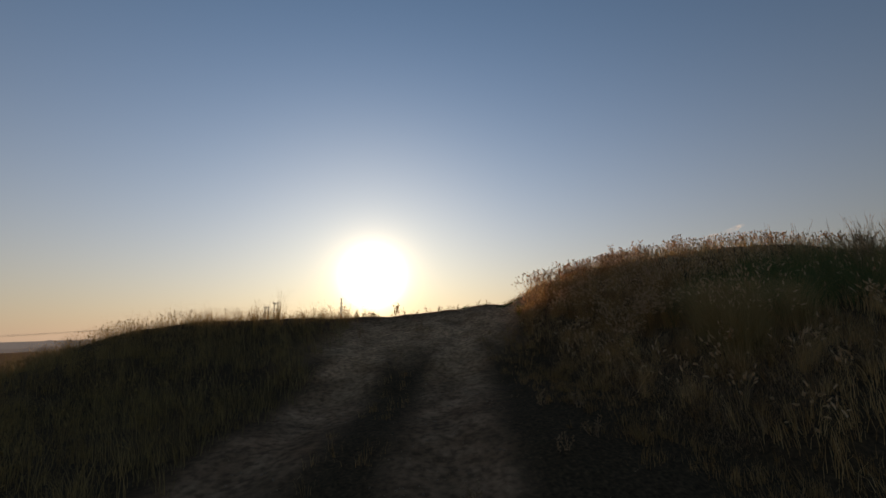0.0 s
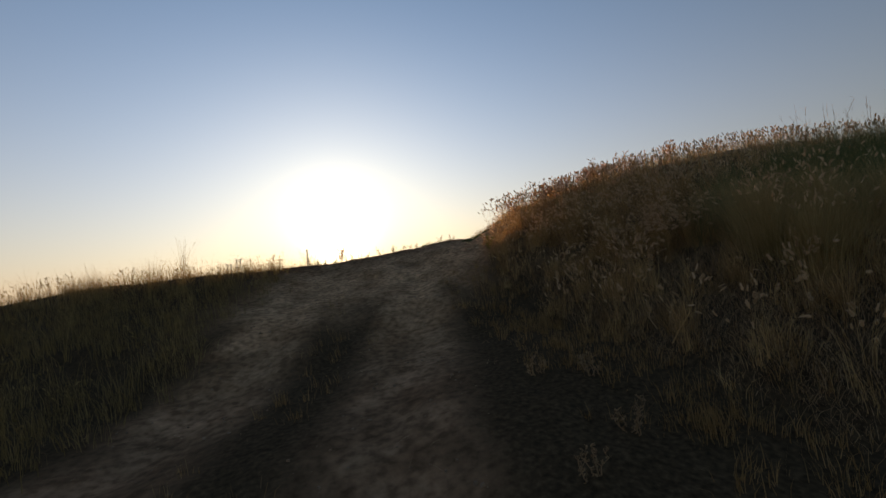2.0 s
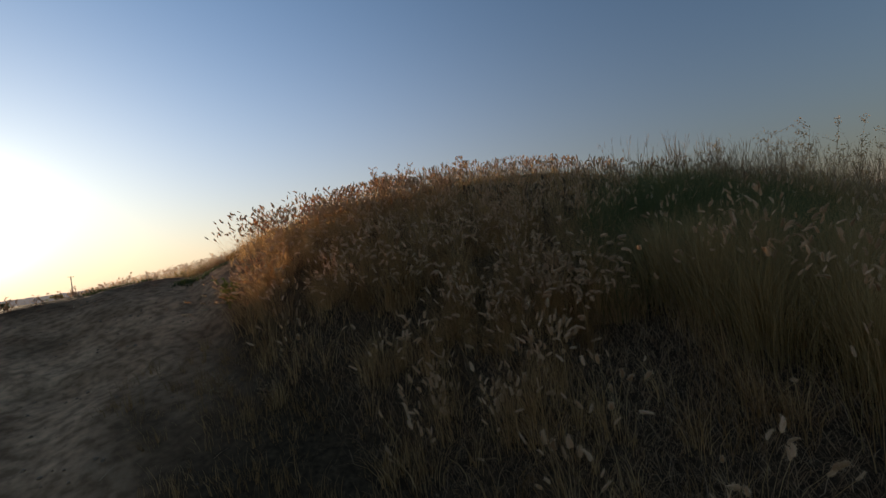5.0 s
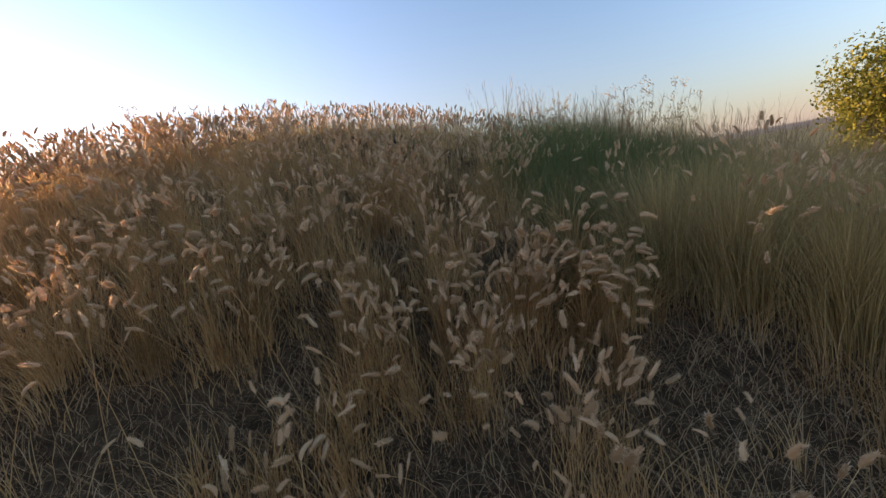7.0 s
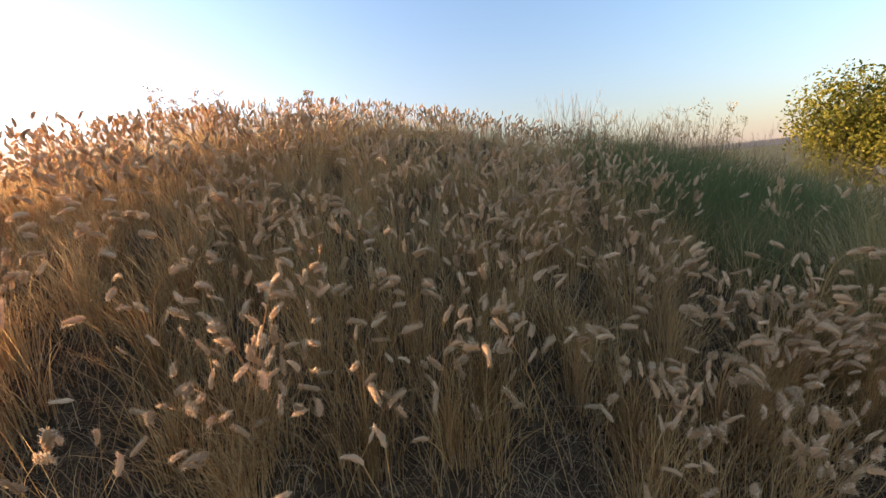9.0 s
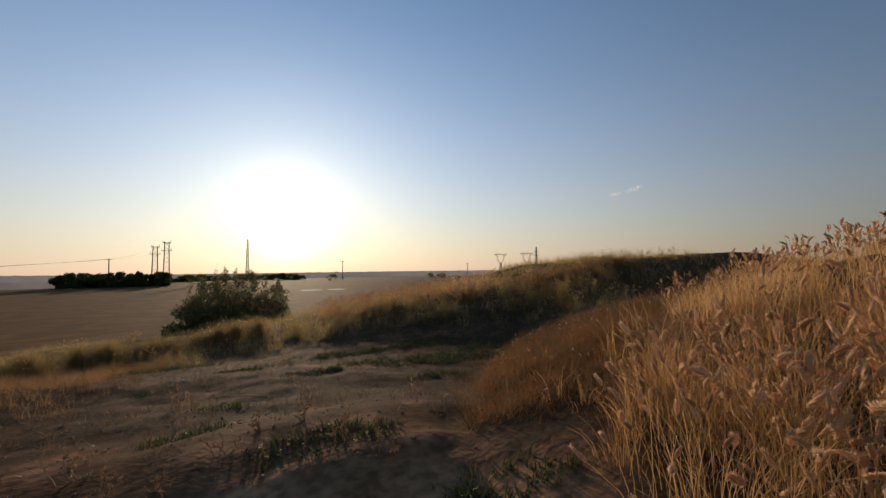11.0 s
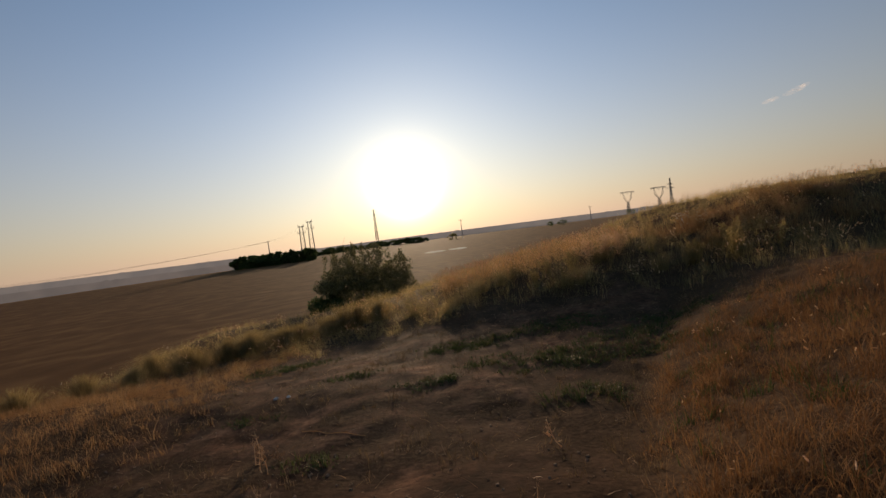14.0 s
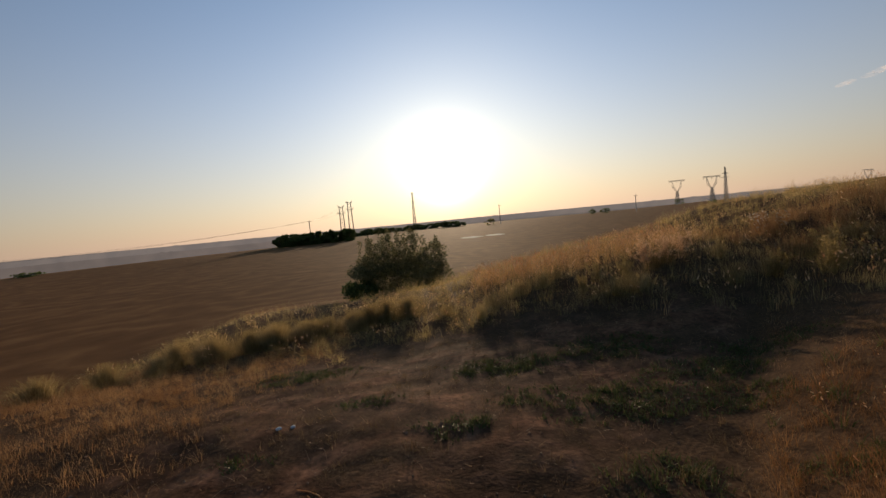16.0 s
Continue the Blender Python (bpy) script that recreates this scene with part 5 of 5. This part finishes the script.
for k in range(30):
    px, py = rng.uniform(4.4, 7.6), rng.uniform(21.9, 23.4)
    grass_stalk(px, py, gz(px, py) + rng.uniform(0.42, 0.62), "tall dry stalk with a pale seed head before the ridge", 420 + k, rng.uniform(0.08, 0.11), (rng.normal(0, 0.06), rng.normal(0, 0.06)), "seed stalks before the ridge")


def fallen_stalk(a, b, label):
    pts = []
    for u in np.linspace(0, 1, 9):
        qx, qy = a[0] * (1 - u) + b[0] * u + 0.02 * math.sin(7 * u), a[1] * (1 - u) + b[1] * u + 0.015 * math.sin(11 * u)
        pts.append((qx, qy, gz(qx, qy) + 0.006))
    v, f = tube(pts, [0.0035 - 0.0002 * j for j in range(9)], 6)
    return tagged(add_mesh("fallen_stalk", v, f, M_DRY), label, "stalk")


fallen_stalk((2.26, 15.19), (2.98, 14.75), "long pale dry stalk lying on the bare soil")

# ---- clumps of bristly grass along the mound's near side ----
HEADS = []
for k, nod in enumerate((0.2, 0.4, 0.6, 0.8, 1.1, 0.3, 0.5)):
    tv, tq, tt = head_template(900 + k, nod, 340, 9, 8)
    ob = add_mesh("seed_head", tv * [1.8, 1.8, 1.0], [tq, tt], M_HEAD, smooth_shade=True)
    HEADS.append(ob.data)
    bpy.data.objects.remove(ob)


def grass_clump(x, y, count, h, seed, label, droop=0.35):
    """A tuft of blades with stems that arch outwards, each under its own nodding head."""
    r = np.random.RandomState(seed)
    z = gz(x, y)
    t = thing("grass_clump", label, "grass clump", "clumps of bristly grass")
    t.location = (x, y, z)
    n = 170
    a, d = r.uniform(0, 6.283, n), np.abs(r.normal(0, 0.055, n))
    foot_ = np.stack([d * np.cos(a), d * np.sin(a), np.full(n, -0.02)], -1)
    lean = np.clip(foot_[:, :2] * 5 + r.normal(0, 0.16, (n, 2)) + WIND, -0.85, 0.85)
    v, f, _ = blades(foot_, r.uniform(0.35, 1.0, n) * h, lean, np.full(n, 0.0036), 4, droop=1.2)
    part("tuft", v, f, (M_DRY, M_OLIVE)[seed % 2], t)
    for k in range(count):
        az = 6.283 * k / count + r.uniform(-0.5, 0.5)
        out = np.array([np.cos(az), np.sin(az)]) * r.uniform(0.05, droop) * h + WIND * h * 0.6
        top = h * r.uniform(0.62, 1.08)
        pts = [np.array([out[0] * u ** 2.2, out[1] * u ** 2.2, top * math.sin(1.5 * u) / math.sin(1.5) - 0.02]) for u in np.linspace(0, 1, 7)]
        v, f = tube(pts, [0.0016 - 0.0001 * j for j in range(7)])
        stem = part("stem", v, f, M_DRY, t)
        zax = Vector(pts[-1] - pts[-2]).normalized()
        xax = Vector((out[0], out[1], 0.0))
        xax = (xax - xax.dot(zax) * zax).normalized()
        yax = zax.cross(xax)
        size = r.uniform(0.044, 0.068)
        head = new("seed_head", HEADS[r.randint(len(HEADS))])
        head.parent = stem
        head.matrix_local = Matrix.Translation(Vector(pts[-1])) @ Matrix((xax, yax, zax)).transposed().to_4x4() @ Matrix.Rotation(r.normal(0, 0.5), 4, "Z") @ Matrix.Diagonal((size, size, size, 1))
    return t


CLUMP = ("clump of dry grass with fluffy pale seed heads", "olive-gold grass clump with nodding bristly seed heads")
CLUMP_AT = [(5.11, 5.6), (4.75, 5.7), (4.98, 6.13), (4.75, 6.41), (5.03, 6.48), (4.65, 6.73), (4.79, 6.89), (5.14, 7.26), (4.46, 7.35), (4.35, 7.59), (4.2, 6.7), (5.09, 5.79), (4.24, 8.16), (4.76, 8.45), (5.12, 8.04), (5.49, 6.98), (5.23, 6.42), (4.22, 8.98), (4.41, 8.92), (4.45, 8.37), (4.22, 7.95), (4.62, 7.24), (4.61, 7.86), (4.98, 8.32), (5.62, 7.93), (5.76, 7.0), (4.78, 7.51), (4.83, 8.88), (4.63, 8.83)]
for k, (px, py) in enumerate(CLUMP_AT):
    near_path = px < 4.3
    grass_clump(px, py, 4 if near_path else 7 + k % 4, 0.30 if near_path else 0.36 + 0.03 * (k % 5), 1300 + k, CLUMP[(1300 + k) % 2])

for k, (px, py, count, hh) in enumerate(((5.05, 5.72, 20, 0.50), (4.88, 5.82, 16, 0.44), (5.0, 6.02, 16, 0.48), (5.22, 5.8, 18, 0.54), (4.8, 6.25, 12, 0.40))):
    grass_clump(px, py, count, hh, 1360 + k, "thick clump of dry grass crowded with plump pale seed heads", 0.5)

# golden clump that leans out over the path, with a green weed at its foot
gc, go_ = tussock(np.array([[3.95, 8.75, 0], [4.1, 8.95, 0], [3.85, 8.95, 0], [4.2, 8.7, 0]]), 0.09, 15)
seeded("drooping_seed_heads", "golden seed heads drooping out over the path", gc, 0.22, 0.46, 0.068, M_DRY, M_HEAD, True, go_ * 2.5 + np.array([-0.35, 0.1]))
gp, go_ = tussock(np.array([[3.95, 8.75, 0], [4.1, 8.95, 0], [3.85, 8.95, 0], [4.2, 8.7, 0]]), 0.08, 90)
grass_field("drooping_grass", "golden grass clump leaning out over the path", gp, M_DRY, 0.2, 0.42, 0.004, 4, go_ * 3.0 + np.array([-0.25, 0.05]), 0.4)
SHOULDER = np.array([[px, py, 0] for px, py in ((4.6, 10.25), (4.55, 10.05), (4.8, 10.0), (5.1, 9.8), (4.65, 9.75), (5.05, 10.25), (5.4, 10.05))])
ec, eo = tussock(SHOULDER, 0.15, 40)
grass_field("shoulder_straw", "golden straw tufts on the mound's sunlit shoulder", ec, M_DRY, 0.22, 0.52, 0.0036, 4, eo * 3.2, 0.95)
eh, eo = tussock(SHOULDER, 0.16, 30)
seeded("shoulder_seed_heads", "golden seed heads on the mound's sunlit shoulder", eh, 0.32, 0.60, 0.056, M_DRY, M_HEAD, True, eo * 1.0)
for k, (px, py) in enumerate(((3.88, 9.3), (3.95, 9.5))):
    weed(px, py, 0.17, "leafy green weed at the edge of the bare path", 700 + k, M_SPRIG, stems=9, leaf=0.011)

for px, py, hh in ((3.9, 4.95, 0.28), (2.07, 14.5, 0.24), (2.2, 14.2, 0.2), (4.6, 13.8, 0.22)):
    weed(px, py, hh, "wiry pale dry weed standing on bare ground", int(px * 311), M_HEAD, stems=2, leaf=0.0025)

t = thing("dry_twig", "forked pale dry twig sticking up by the path", "twig")
bx, by = 3.73, 4.69
bz = gz(bx, by)
v, f = tube([(bx, by, bz - 0.02), (bx + 0.07, by - 0.02, bz + 0.10), (bx + 0.17, by - 0.05, bz + 0.23), (bx + 0.22, by - 0.06, bz + 0.33)], [0.006, 0.0055, 0.0045, 0.003], 6)
part("stem", v, f, M_DRY, t)
v, f = tube([(bx + 0.15, by - 0.044, bz + 0.205), (bx + 0.155, by - 0.04, bz + 0.27), (bx + 0.15, by - 0.03, bz + 0.34)], [0.004, 0.0035, 0.002], 6)
part("side_twig", v, f, M_DRY, t)

# small sprigs along the crest of the path
for k in range(16):
    px = 0.4 + 3.4 * k / 15 + rng.uniform(-0.1, 0.1)
    weed(px, 11.9 + rng.uniform(-0.4, 0.5), rng.uniform(0.07, 0.17), "small sprig on the crest of the bare path", 740 + k, M_LITTER, stems=4, leaf=0.0045)
weed(1.05, 11.9, 0.34, "branching dry weed on the crest beside the path", 790, M_OLIVE, stems=5, leaf=0.012)


# ---- wisps of cloud low in the sky ----
def cloud_mat():
    m, nd, ln = nodes_of("cloud_wisp")
    geo = nd.new("ShaderNodeNewGeometry")
    nz = nd.new("ShaderNodeTexNoise")
    nz.inputs["Scale"].default_value, nz.inputs["Detail"].default_value = 0.04, 5
    ln.new(geo.outputs["Position"], nz.inputs["Vector"])
    mr = nd.new("ShaderNodeMapRange")
    mr.inputs[1].default_value, mr.inputs[2].default_value, mr.inputs[4].default_value = 0.4, 0.85, 0.22
    ln.new(nz.outputs["Fac"], mr.inputs[0])
    tr = nd.new("ShaderNodeBsdfTransparent")
    e = nd.new("ShaderNodeEmission")
    e.inputs[0].default_value = (0.62, 0.50, 0.42, 1)
    ms = nd.new("ShaderNodeMixShader")
    ln.new(mr.outputs[0], ms.inputs[0])
    ln.new(tr.outputs[0], ms.inputs[1])
    ln.new(e.outputs[0], ms.inputs[2])
    o = nd.new("ShaderNodeOutputMaterial")
    ln.new(ms.outputs[0], o.inputs[0])
    return m


M_CLOUD = cloud_mat()
for k, (az, el, wd, ht) in enumerate(((43.0, 9.35, 20, 7), (43.4, 9.45, 16, 8), (44.9, 9.7, 26, 8), (45.5, 9.95, 20, 9), (46.0, 10.1, 14, 6))):
    a, D = radians(az), 2200
    bm = bmesh.new()
    bmesh.ops.create_icosphere(bm, subdivisions=3, radius=1.0)
    for v in bm.verts:
        v.co *= 1 + 0.5 * noise.noise(v.co * 2.1 + Vector((k * 7, 0, 0)))
    me = bpy.data.meshes.new("cloud")
    bm.to_mesh(me)
    bm.free()
    me.materials.append(M_CLOUD)
    ob = new("cloud", me)
    ob.matrix_world = pose(3.8 + D * math.sin(a), 11.7 + D * math.cos(a), 3.4 + D * math.tan(radians(el)), 0, -3, -az) @ Matrix.Diagonal((wd, 16, ht, 1))
    tagged(ob, "small pale wisp of cloud low in the evening sky", "cloud", kind="structure")
